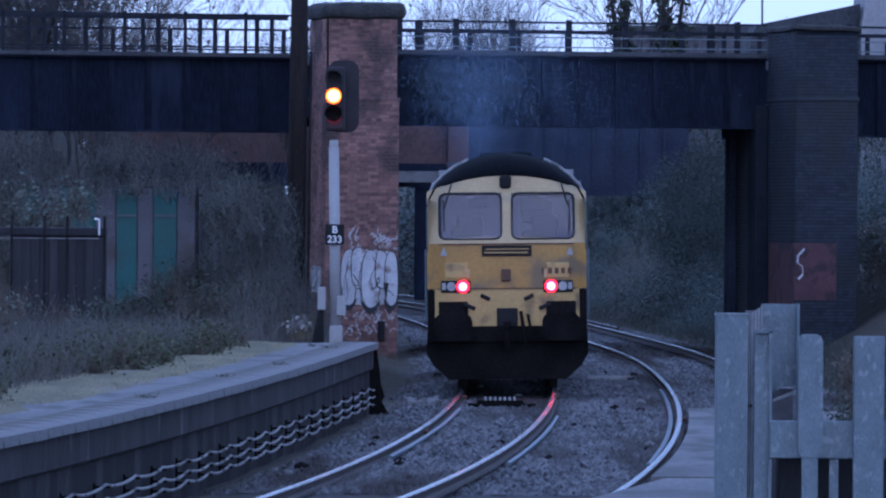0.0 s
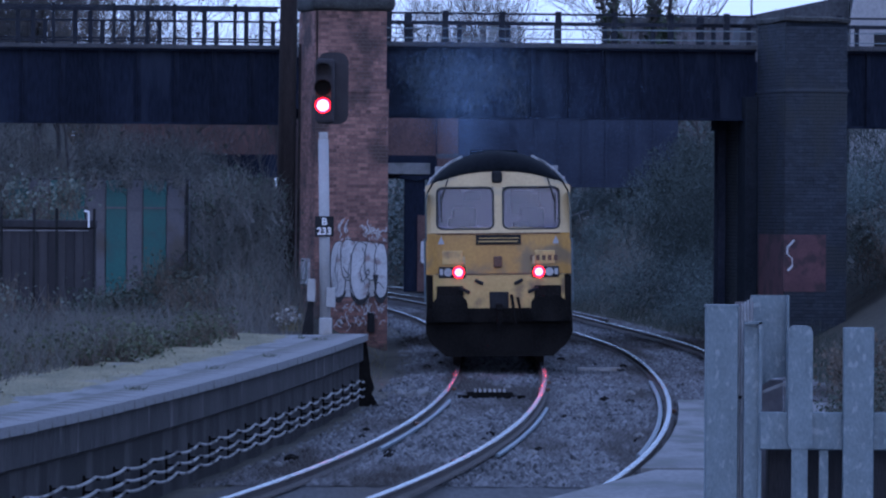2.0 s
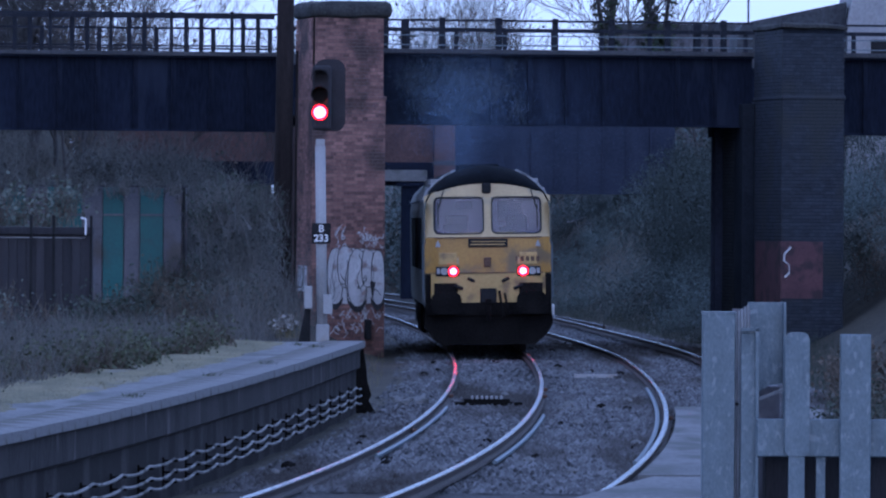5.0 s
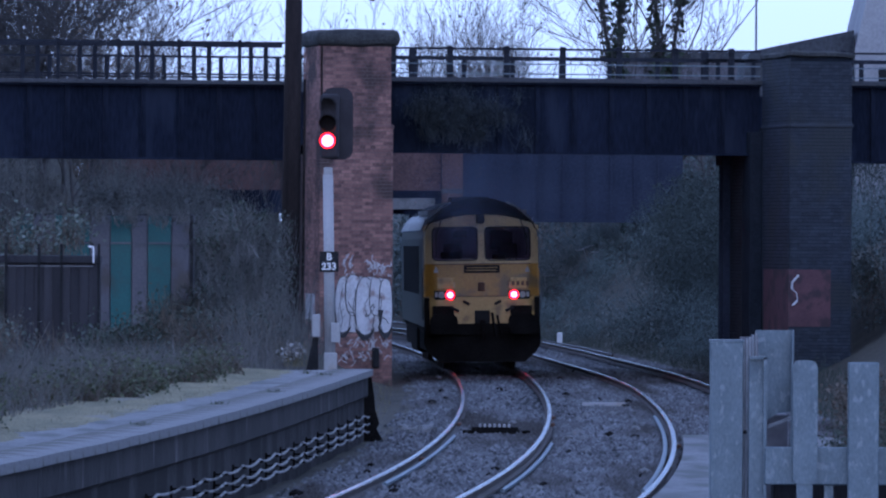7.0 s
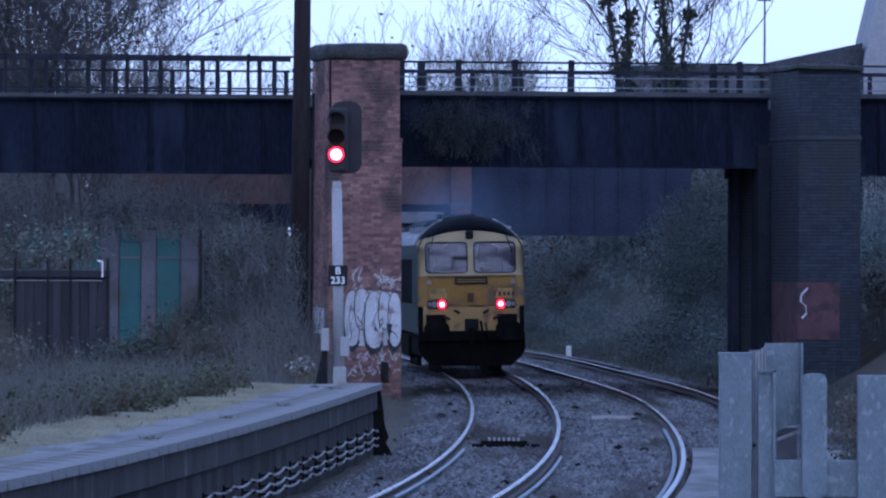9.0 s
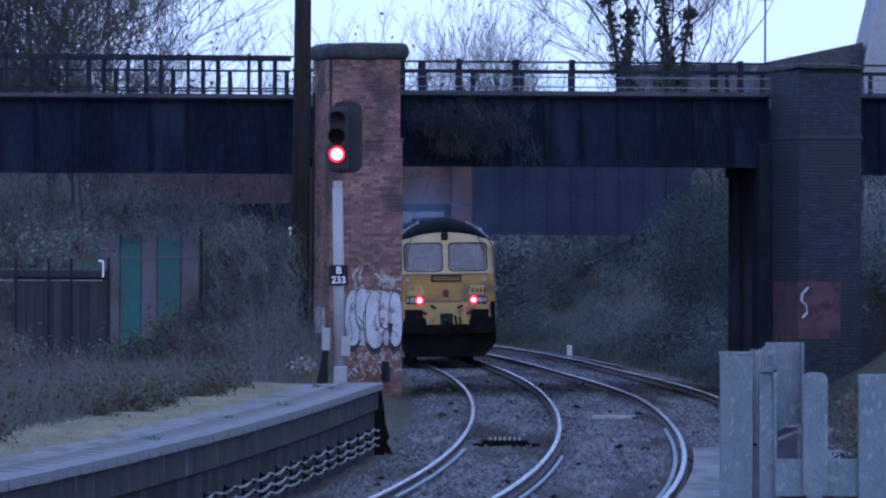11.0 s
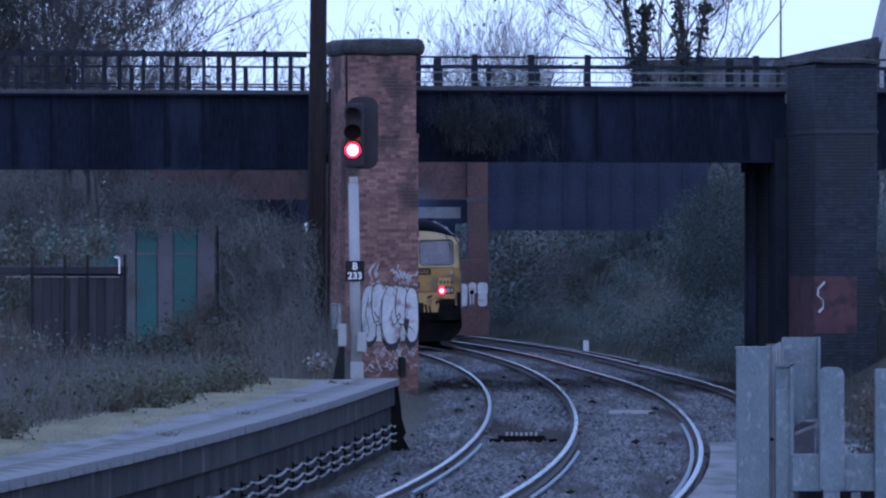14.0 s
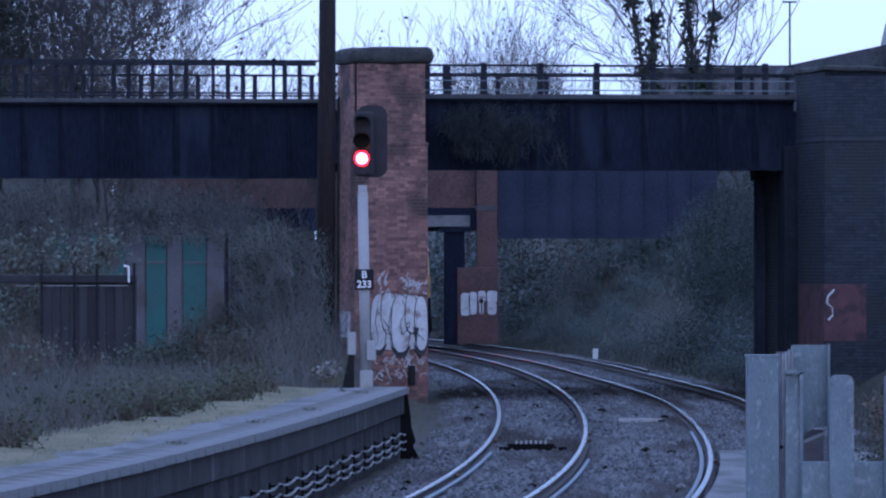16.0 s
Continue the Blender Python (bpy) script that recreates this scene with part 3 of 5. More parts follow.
def signal():
    y = 113.5
    x = -1.323
    t = thing("colour_light_signal", "pale grey railway signal post with black head and identity plate", "signal", (x, y, 0.8))
    bm = bmesh.new()
    rod(bm, (0.02, 0, 0.0), (-0.03, 0, 3.097), 0.085, 0.08, 14)
    part("post", bm, POST_GREY, t, smooth=True)
    part("neck", boxes((-0.1, 0.04, -0.06, 0.06, 3.052, 3.213), bevel=0.015), POST_GREY, t)
    head = part("head", boxes((-0.16, 0.14, -0.12, 0.2, 3.356, 4.375), bevel=0.05), SIGNAL_GREY, t)
    part("backing_plate", plate(bmesh.new(), rounded(-0.13, 0.36, 3.338, 4.48, 0.16), 0.2, 0.22), SIGNAL_GREY, t)
    for z in (4.17, 3.91, 3.633):
        bm = bmesh.new()
        r = 0.13
        for i in range(12):
            a0, a1 = radians(200 - 220 * i / 12), radians(200 - 220 * (i + 1) / 12)
            q = []
            for a, yy in ((a0, -0.12), (a1, -0.12), (a1, -0.36), (a0, -0.36)):
                for rr in (r, r + 0.012):
                    q.append(bm.verts.new((-0.04 + rr * math.cos(a), yy, z + rr * math.sin(a))))
            for k in ((0, 2, 4, 6), (1, 7, 5, 3), (4, 5, 7, 6), (0, 1, 3, 2)):
                bm.faces.new([q[j] for j in k])
        part("hood", bm, BLACK, head)
    lamps = []
    for z, lit, label in ((3.91, LAMP_AMBER, "amber lamp"), (3.633, LAMP_RED, "red lamp")):
        bm = bmesh.new()
        rod(bm, (0, 0, 0), (0, 0.018, 0), 0.128, sides=24)
        lamp = part("lamp", bm, LENS_DARK, t, label)
        lamp.matrix_basis = pose(-0.04, -0.145, z)
        bm = bmesh.new()
        rod(bm, (0, -0.012, 0), (0, -0.001, 0), 0.092, sides=20)
        part("lens", bm, lit, lamp, "glowing " + label)
        # glowing ring draws the halo round the lit lens
        part("halo_ring", rod(bmesh.new(), (0, -0.008, 0), (0, -0.002, 0), 0.124, sides=20), RED_HALO if lit is LAMP_RED else AMBER_HALO, lamp)
        lamps.append(lamp)
    plate_z0, plate_z1 = 1.56, 1.882
    id_plate = part("identity_plate", boxes((-0.155, 0.145, -0.125, -0.11, plate_z0, plate_z1), bevel=0.004), BLACK, t, "black plate with white characters")
    for text, z, size in (("B", 1.748, 0.155), ("233", 1.596, 0.155)):
        c = bpy.data.curves.new("lettering", "FONT")
        c.body, c.size, c.align_x, c.extrude, c.offset = text, size, "CENTER", 0.002, 0.004
        c.materials.append(WHITE)
        o = new("lettering", c)
        o.parent = id_plate
        o.matrix_basis = pose(-0.005, -0.129, z, 90)
    # cases and a ladder stay at the foot
    part("cable_case", boxes((-0.27, -0.14, -0.1, 0.05, 0.532, 0.89), bevel=0.015), POST_GREY, t, "pale grey cable box")
    part("cable_case", boxes((0.03, 0.18, -0.2, -0.1, 0.443, 0.756), bevel=0.015), POST_GREY, t, "pale grey cable box")
    part("foot_bracket", boxes((-0.08, 0.13, -0.13, 0.13, 0, 0.282), bevel=0.02), POST_GREY, t)
    bm = bmesh.new()
    plate(bm, [(-0.36, 0), (-0.17, 0), (-0.17, 0.639), (-0.25, 0.55)], 0.0, 0.1)
    part("foot_guard", bm, BLACK, t, "dark rubber cable guard")
    return lamps


LAMPS = signal()


# ---- locomotive: rear face at y = 0, rail level at z = 0, it runs towards +y ----
def roof_line(x):
    return 3.50 - 0.20 * min(abs(x) / 1.12, 1.15) ** 2.2


def face_depth(x, z):
    y = 0.0 if z < 1.67 else 0.07 * (z - 1.67) / 0.72 if z < 2.39 else 0.07 + 0.30 * (z - 2.39) / 1.1
    return y + 0.16 * smooth(0.95, 1.29, abs(x)) ** 1.5


SECTION = [(1.27, 0.98), (1.285, 1.4), (1.285, 2.95), (1.255, 3.12), (1.16, 3.32), (1.0, 3.49), (0.82, 3.63), (0.6, 3.74), (0.33, 3.82), (0.0, 3.86)]
SECTION = SECTION + [(-x, z) for x, z in SECTION[-2::-1]]
WINDOWS = ((-1.09, -0.085), (0.085, 1.09))


def loft(sections, skip=None, caps=False):
    bm = bmesh.new()
    rings = [[bm.verts.new(p) for p in s] for s in sections]
    n = len(rings[0])
    for a, b in zip(rings, rings[1:]):
        for i in range(n - 1):
            c = (a[i].co + a[i + 1].co + b[i].co + b[i + 1].co) / 4
            if not (skip and skip(c)):
                bm.faces.new((a[i], a[i + 1], b[i + 1], b[i]))
    if caps:
        bm.faces.new(rings[0][::-1])
        bm.faces.new(rings[-1])
    bmesh.ops.delete(bm, geom=[v for v in bm.verts if not v.link_faces], context="VERTS")
    bmesh.ops.recalc_face_normals(bm, faces=bm.faces)
    return bm


def thicken(ob, depth):
    m = ob.modifiers.new("thickness", "SOLIDIFY")
    m.thickness, m.offset = depth, 0
    return ob


def front_sheet(z0, z1, holes, half=1.285):
    """The curved front plate from z0 up to z1 (None: the roof line), half as wide as that to either side."""
    bm, nx, nz = bmesh.new(), 64, 34
    grid = []
    for i in range(nx + 1):
        x = -half + 2 * half * i / nx
        top = roof_line(x) if z1 is None else z1
        col = []
        for k in range(nz + 1):
            z = z0 + (top - z0) * k / nz
            col.append(bm.verts.new((x, face_depth(x, z), z)))
        grid.append(col)
    for i in range(nx):
        for k in range(nz):
            c = (grid[i][k].co + grid[i + 1][k + 1].co) / 2
            if holes and any(a + 0.01 < c.x < b - 0.01 for a, b in WINDOWS) and 2.475 < c.z < 3.195:
                continue
            bm.faces.new((grid[i][k], grid[i + 1][k], grid[i + 1][k + 1], grid[i][k + 1]))
    bmesh.ops.delete(bm, geom=[v for v in bm.verts if not v.link_faces], context="VERTS")
    bmesh.ops.recalc_face_normals(bm, faces=bm.faces)
    return bm


def ring_tube(bm, path, r, sides=6):
    """A closed round moulding along a path of 3D points."""
    n, rows = len(path), []
    for i in range(n):
        p, a = Vector(path[i]), (Vector(path[(i + 1) % n]) - Vector(path[i - 1])).normalized()
        side = a.cross(Vector((0, 1, 0))).normalized()
        rows.append([bm.verts.new(p + r * (math.cos(k * math.tau / sides) * side + math.sin(k * math.tau / sides) * Vector((0, 1, 0)))) for k in range(sides)])
    for i in range(n):
        for k in range(sides):
            bm.faces.new((rows[i][k], rows[i][(k + 1) % sides], rows[(i + 1) % n][(k + 1) % sides], rows[(i + 1) % n][k]))
    bmesh.ops.recalc_face_normals(bm, faces=bm.faces)
    return bm


def locomotive():
    t = thing("diesel_locomotive", "yellow-fronted dark green diesel locomotive showing red tail lamps", "locomotive")
    at = lambda y, s=1.0, lift=0.0: [(x * s, y, z if z < 3 else 3 + (z - 3) * (1 - lift)) for x, z in SECTION]
    part("body", loft([at(1.75), at(6), at(12), at(19.6), at(20.3, 0.97, 0.15)], caps=True), LOCO_GREEN, t, "dark green body side")
    side_window = lambda c: 0.55 < c.y < 1.35 and 2.2 < c.z < 2.95
    lower = [[(x, y, z) for x, z in SECTION] for y in (0.2, 0.55, 1.0, 1.35, 1.75)]
    for s in (-1, 1):
        thicken(part("cab_side", loft(lower, lambda c: c.z > 3.05 or c.x * s < 0 or side_window(c)), LOCO_GREEN, t), 0.03)
    # domed cab roof, lower towards the windscreens
    rows = []
    for y, f in ((0.30, 0.0), (0.42, 0.42), (0.65, 0.72), (1.0, 0.92), (1.4, 1.0), (1.75, 1.0)):
        rows.append([(x, max(y, face_depth(x, z) * (1 - f) + y * f) if f else face_depth(x, min(z, roof_line(x))) - 0.03, roof_line(x) + (z - roof_line(x)) * f if z > roof_line(x) else z) for x, z in SECTION[3:-3]])
    thicken(part("cab_roof", loft(rows), LOCO_ROOF, t, "sooty domed cab roof", True), 0.03)
    rows = [[(x * 1.004, y, z + 0.012) for x, z in SECTION[4:-4]] for y in (1.74, 20.2)]
    roof = thicken(part("roof", loft(rows), LOCO_ROOF, t, "dark sooty roof", True), 0.02)
    part("exhaust_housing", boxes((-0.45, 0.45, 7.2, 9.0, 3.80, 3.93), bevel=0.04), LOCO_ROOF, roof)
    for side in (-1, 1):
        part("roof_grille", boxes(*[(side * 0.98 - 0.13, side * 0.98 + 0.13, 2.4 + 0.32 * i, 2.62 + 0.32 * i, 3.47, 3.60) for i in range(24)]), WORN_AND_LIT, roof, "pale weathered roof grille")
        part("gutter_strip", boxes((side * 1.27 - 0.02, side * 1.27 + 0.02, 0.6, 20.0, 3.12, 3.16)), GALV, t, "pale cantrail strip")
        part("side_grille", boxes(*[(side * 1.285 - 0.01, side * 1.285 + 0.012, 4.0 + 1.7 * i, 5.4 + 1.7 * i, 1.7, 2.8) for i in range(8)], bevel=0.004), LOCO_ROOF, t)
        # added pale bars paint the light that the roof edge catches
        edge_bar = bmesh.new()
        for (xa, za), (xb, zb) in zip(SECTION[3:7], SECTION[4:8]):
            rod(edge_bar, (side * xa * 1.03, 1.60, za + 0.028), (side * xb * 1.03, 1.60, zb + 0.028), 0.026, sides=6)
        band = [[(side * x * 1.012, y, z + 0.016) for x, z in SECTION[3:6]] for y in (1.8, 6.0, 6.03, 11.0, 11.03, 20.1)]
        thicken(part("roof_shoulder", loft(band, lambda c: 6.0 < c.y < 6.03 or 11.0 < c.y < 11.03), WORN_AND_LIT, t, "pale weathered roof shoulder"), 0.02)
        part("roof_edge_bar", edge_bar, WORN_AND_LIT, t, "pale bar for the light caught by the roof edge")
        part("cab_handrail", rod(bmesh.new(), (side * 1.315, 0.25, 1.15), (side * 1.315, 0.3, 2.3), 0.018, sides=6), GALV, t, "vertical grab rail")
    upper = thicken(part("windscreen_surround", front_sheet(2.392, None, True), CREAM, t, "pale yellow windscreen surround"), 0.03)
    front = thicken(part("front_panel", front_sheet(1.662, 2.388, False), YELLOW, t, "grubby warning-yellow front panel"), 0.03)
    thicken(part("nose_panel", front_sheet(1.03, 1.658, False, 1.16), NOSE, t, "paler yellow lower nose panel"), 0.03)
    part("fold_line", boxes((-1.12, 1.12, -0.035, -0.012, 1.655, 1.675)), RUST, front)
    part("panel_joint", boxes((-1.1, 1.1, 0.03, 0.05, 2.375, 2.395)), RUST, front)
    for a, b in WINDOWS:
        out = rounded(a, b, 2.465, 3.205, 0.11, 6)
        bm = bmesh.new()
        glass_pts = [bm.verts.new((x, face_depth(x, z) + 0.004, z)) for x, z in out]
        bm.faces.new(glass_pts)
        pane = thicken(part("windscreen", bm, GLASS, t, "glass windscreen reflecting the pale sky"), 0.008)
        part("gasket", ring_tube(bmesh.new(), [(x, face_depth(x, z) - 0.012, z) for x, z in out], 0.019), RUBBER, pane, "black rubber gasket")
        c = b - 0.2 if a > 0 else a + 0.2
        bm = bmesh.new()
        s = 1 if a > 0 else -1
        rod(bm, (c, 0.30, 3.36), (c + s * 0.13, 0.20, 2.95), 0.014, sides=5)
        rod(bm, (c + s * 0.13, 0.19, 3.1), (c + s * 0.12, 0.08, 2.6), 0.012, sides=5)
        part("wiper", bm, RUBBER, t)
        part("marker_light", boxes(((a + b) / 2 - 0.05, (a + b) / 2 + 0.05, 0.36, 0.42, 3.13, 3.16)), WHITE, t)
    part("horn_box", boxes((-0.11, 0.08, 0.24, 0.42, 3.28, 3.50), bevel=0.05), BLACK, t, "dark horn grille")
    # cab interior
    inside = part("cab_lining", boxes((-1.22, 1.22, 1.60, 1.66, 1.4, 3.4), (-1.22, 1.22, 0.35, 1.6, 1.40, 1.44)), CAB_INSIDE, t, "pale cab lining")
    part("desk", boxes((-1.15, -0.15, 0.3, 0.75, 2.2, 2.52), (0.2, 1.15, 0.3, 0.75, 2.2, 2.50), bevel=0.04), CAB_INSIDE, inside)
    for x in (-0.6, 0.62):
        part("seat", boxes((x - 0.22, x + 0.22, 1.05, 1.2, 2.0, 2.85), (x - 0.24, x + 0.24, 0.8, 1.1, 1.9, 2.05), bevel=0.05), RUBBER, inside, "dark driver's seat")
    part("cabinet", boxes((0.25, 0.75, 1.45, 1.59, 2.72, 3.1), bevel=0.02), DARK_BOARD, inside)
    part("sun_visor", boxes((0.22, 0.6, 0.46, 0.48, 2.92, 3.14), bevel=0.01), DARK_BOARD, inside, "grey sun visor")
    part("sun_visor", boxes((-0.62, -0.3, 0.5, 0.52, 2.98, 3.14), bevel=0.01), DARK_BOARD, inside, "grey sun visor")
    part("instrument_hood", boxes((-0.9, -0.45, 0.28, 0.6, 2.5, 2.66), bevel=0.03), UNDERFRAME, inside)
    part("instrument_hood", boxes((0.25, 0.55, 0.28, 0.6, 2.48, 2.6), bevel=0.03), UNDERFRAME, inside)
    part("roof_lamp", boxes((-0.5, 0.5, 0.9, 1.0, 3.3, 3.34)), CAB_INSIDE, inside)
    # lamp clusters
    for s in (-1, 1):
        box_part = part("lamp_housing", boxes((s * 0.83 - 0.24, s * 0.83 + 0.24, -0.05, 0.05, 1.6, 1.80), bevel=0.02), BLACK, t, "black lamp housing")
        part("lens", rod(bmesh.new(), (s * 0.7125, -0.075, 1.70), (s * 0.7125, -0.045, 1.70), 0.062, sides=18), LAMP_TAIL, box_part, "glowing red tail lamp lens")
        # red glowing ring draws the tail lamp's halo
        part("halo_ring", rod(bmesh.new(), (s * 0.7125, -0.062, 1.70), (s * 0.7125, -0.045, 1.70), 0.105, sides=18), RED_HALO, box_part)
        part("lens", rod(bmesh.new(), (s * 0.9, -0.07, 1.70), (s * 0.9, -0.045, 1.70), 0.075, sides=18), POST_GREY, box_part, "unlit clear headlamp lens")
        part("lens", boxes((s * 1.02 - 0.03, s * 1.02 + 0.03, -0.06, -0.045, 1.65, 1.76)), POST_GREY, box_part, "unlit marker lens")
        # rubber-cased buffers
        bm = bmesh.new()
        rod(bm, (s * 0.87, -0.48, 1.06), (s * 0.87, 0.02, 1.06), 0.17, 0.2, 18)
        buf = part("buffer", bm, UNDERFRAME, t, "grimy black buffer")
        part("buffer_head", plate(bmesh.new(), rounded(s * 0.87 - 0.31, s * 0.87 + 0.31, 0.83, 1.29, 0.17, 6), -0.56, -0.48), UNDERFRAME, buf)
        part("corner_step", boxes((s * 1.225 - 0.062, s * 1.225 + 0.062, 0.1, 0.5, 1.0, 1.64), bevel=0.02), UNDERFRAME, t, "dark recessed corner step")
        part("lamp_iron", boxes((s * 0.62 - 0.02, s * 0.62 + 0.02, -0.06, 0.0, 1.84, 1.98), bevel=0.006), CREAM, t)
        part("buffer_shroud", boxes((s * 0.87 - 0.24, s * 0.87 + 0.24, -0.05, 0.0, 1.2, 1.46), bevel=0.02), UNDERFRAME, t)
        part("pipe_cock", rod(bmesh.new(), (s * 0.42, -0.06, 1.56), (s * 0.28, -0.09, 1.49), 0.032, sides=6), BLACK, t)
        part("pipe_cock", rod(bmesh.new(), (s * 0.70, -0.06, 1.42), (s * 0.52, -0.09, 1.34), 0.032, sides=6), BLACK, t)
        part("warning_notice", plate(bmesh.new(), [(s * 1.02 - 0.05, 2.2), (s * 1.02 + 0.05, 2.2), (s * 1.02 + 0.045, 2.24), (s * 1.02, 2.34), (s * 1.02 - 0.045, 2.24)], 0.004, 0.022), POST_GREY, front, "small white warning notice")
        part("lamp_bracket", boxes((s * 0.82 - 0.18, s * 0.82 + 0.18, -0.02, 0.012, 1.84, 2.08), bevel=0.01), NOSE, front, "paler yellow lamp plate")
    part("nameplate", boxes((-0.40, 0.40, 0.0, 0.024, 2.19, 2.36), bevel=0.006), BLACK, front, "dark green plate with pale bars")
    part("nameplate_bar", boxes((-0.36, 0.34, -0.008, -0.001, 2.235, 2.255), (-0.34, 0.36, -0.008, -0.001, 2.295, 2.31)), NOSE, front)
    part("number_bars", boxes(*[(0.56 + 0.105 * i, 0.625 + 0.105 * i, -0.026, -0.019, 1.90, 1.995) for i in range(5)]), RUST, front, "row of faded brown bars")
    part("socket", boxes((-0.09, 0.06, -0.06, 0.02, 1.78, 1.98), bevel=0.02), RUST, t, "rusty square lamp socket")
    part("coupler_pocket", boxes((-0.17, 0.17, -0.04, 0.02, 1.02, 1.35), bevel=0.01), BLACK, t)
    bm = boxes((-0.06, 0.06, -0.32, -0.04, 1.02, 1.14), bevel=0.02)
    rod(bm, (0, -0.25, 1.05), (0.0, -0.22, 0.7), 0.045, sides=8)
    rod(bm, (0.22, -0.1, 1.3), (0.3, -0.12, 0.75), 0.03, sides=6)
    rod(bm, (0.33, -0.1, 1.25), (0.42, -0.12, 0.8), 0.025, sides=6)
    part("coupling", bm, UNDERFRAME, t, "drawhook and hanging brake pipes")
    bm = bmesh.new()
    plate(bm, [(-1.29, 1.02), (-1.31, 0.62), (-1.2, 0.42), (-0.95, 0.2), (0.95, 0.2), (1.2, 0.42), (1.31, 0.62), (1.29, 1.02)], 0.0, 0.25)
    part("valance", bm, UNDERFRAME, t, "grimy black front valance")
    part("buffer_beam", boxes((-1.27, 1.27, -0.05, 0.0, 0.8, 1.06), bevel=0.01), UNDERFRAME, t)
    part("underframe", boxes((-1.2, 1.2, 0.3, 20.1, 0.85, 1.0)), UNDERFRAME, t)
    part("fuel_tank", boxes((-1.25, 1.25, 7.8, 12.6, 0.32, 0.95), bevel=0.08), UNDERFRAME, t)
    wheel_mesh = None
    for y in (4.35, 16.2):
        bogie = part("bogie", boxes((-1.2, -0.98, y - 2.6, y + 2.6, 0.42, 0.84), (0.98, 1.2, y - 2.6, y + 2.6, 0.42, 0.84), (-1.0, 1.0, y - 0.4, y + 0.4, 0.5, 0.85), bevel=0.03), UNDERFRAME, t)
        for dy in (-2.0, 0.0, 2.0):
            for s in (-1, 1):
                bm = bmesh.new()
                rod(bm, (s * 0.69, y + dy, 0.53), (s * 0.82, y + dy, 0.53), 0.53, sides=24)
                part("wheel", bm, RAIL_SIDE, bogie)
    return t


LOCO = locomotive()


def loco_pose(y):
    """On the first track, rear face y metres out: both bogies stand over the middle of the track."""
    a, b = y + 4.35, y + 16.2
    off = lambda v: -0.035 - 0.13 * smooth(155, 175, v) - 0.12 * smooth(180, 200, v) + 0.03 * smooth(215, 235, v)
    xa, xb = middle(a) + off(a), middle(b) + off(b)
    turn = math.atan2(xb - xa, b - a)
    base = Vector((xa, a, 0)) - Vector((math.sin(turn), math.cos(turn), 0)) * 4.35
    return pose(base.x, base.y, 0.0, 0, -0.9, -math.degrees(turn))


# ---- galvanised posts at the end of the near platform ----
def near_platform():
    line = lambda y: middle_two(y) + 1.55
    ob = soup("near_platform", *sweep(line, [(0, -0.3), (16, -0.3), (16, PLAT), (0, PLAT)], -20, 52), CONCRETE)
    tagged(ob, "concrete platform under the viewpoint", "platform", kind="structure")


near_platform()


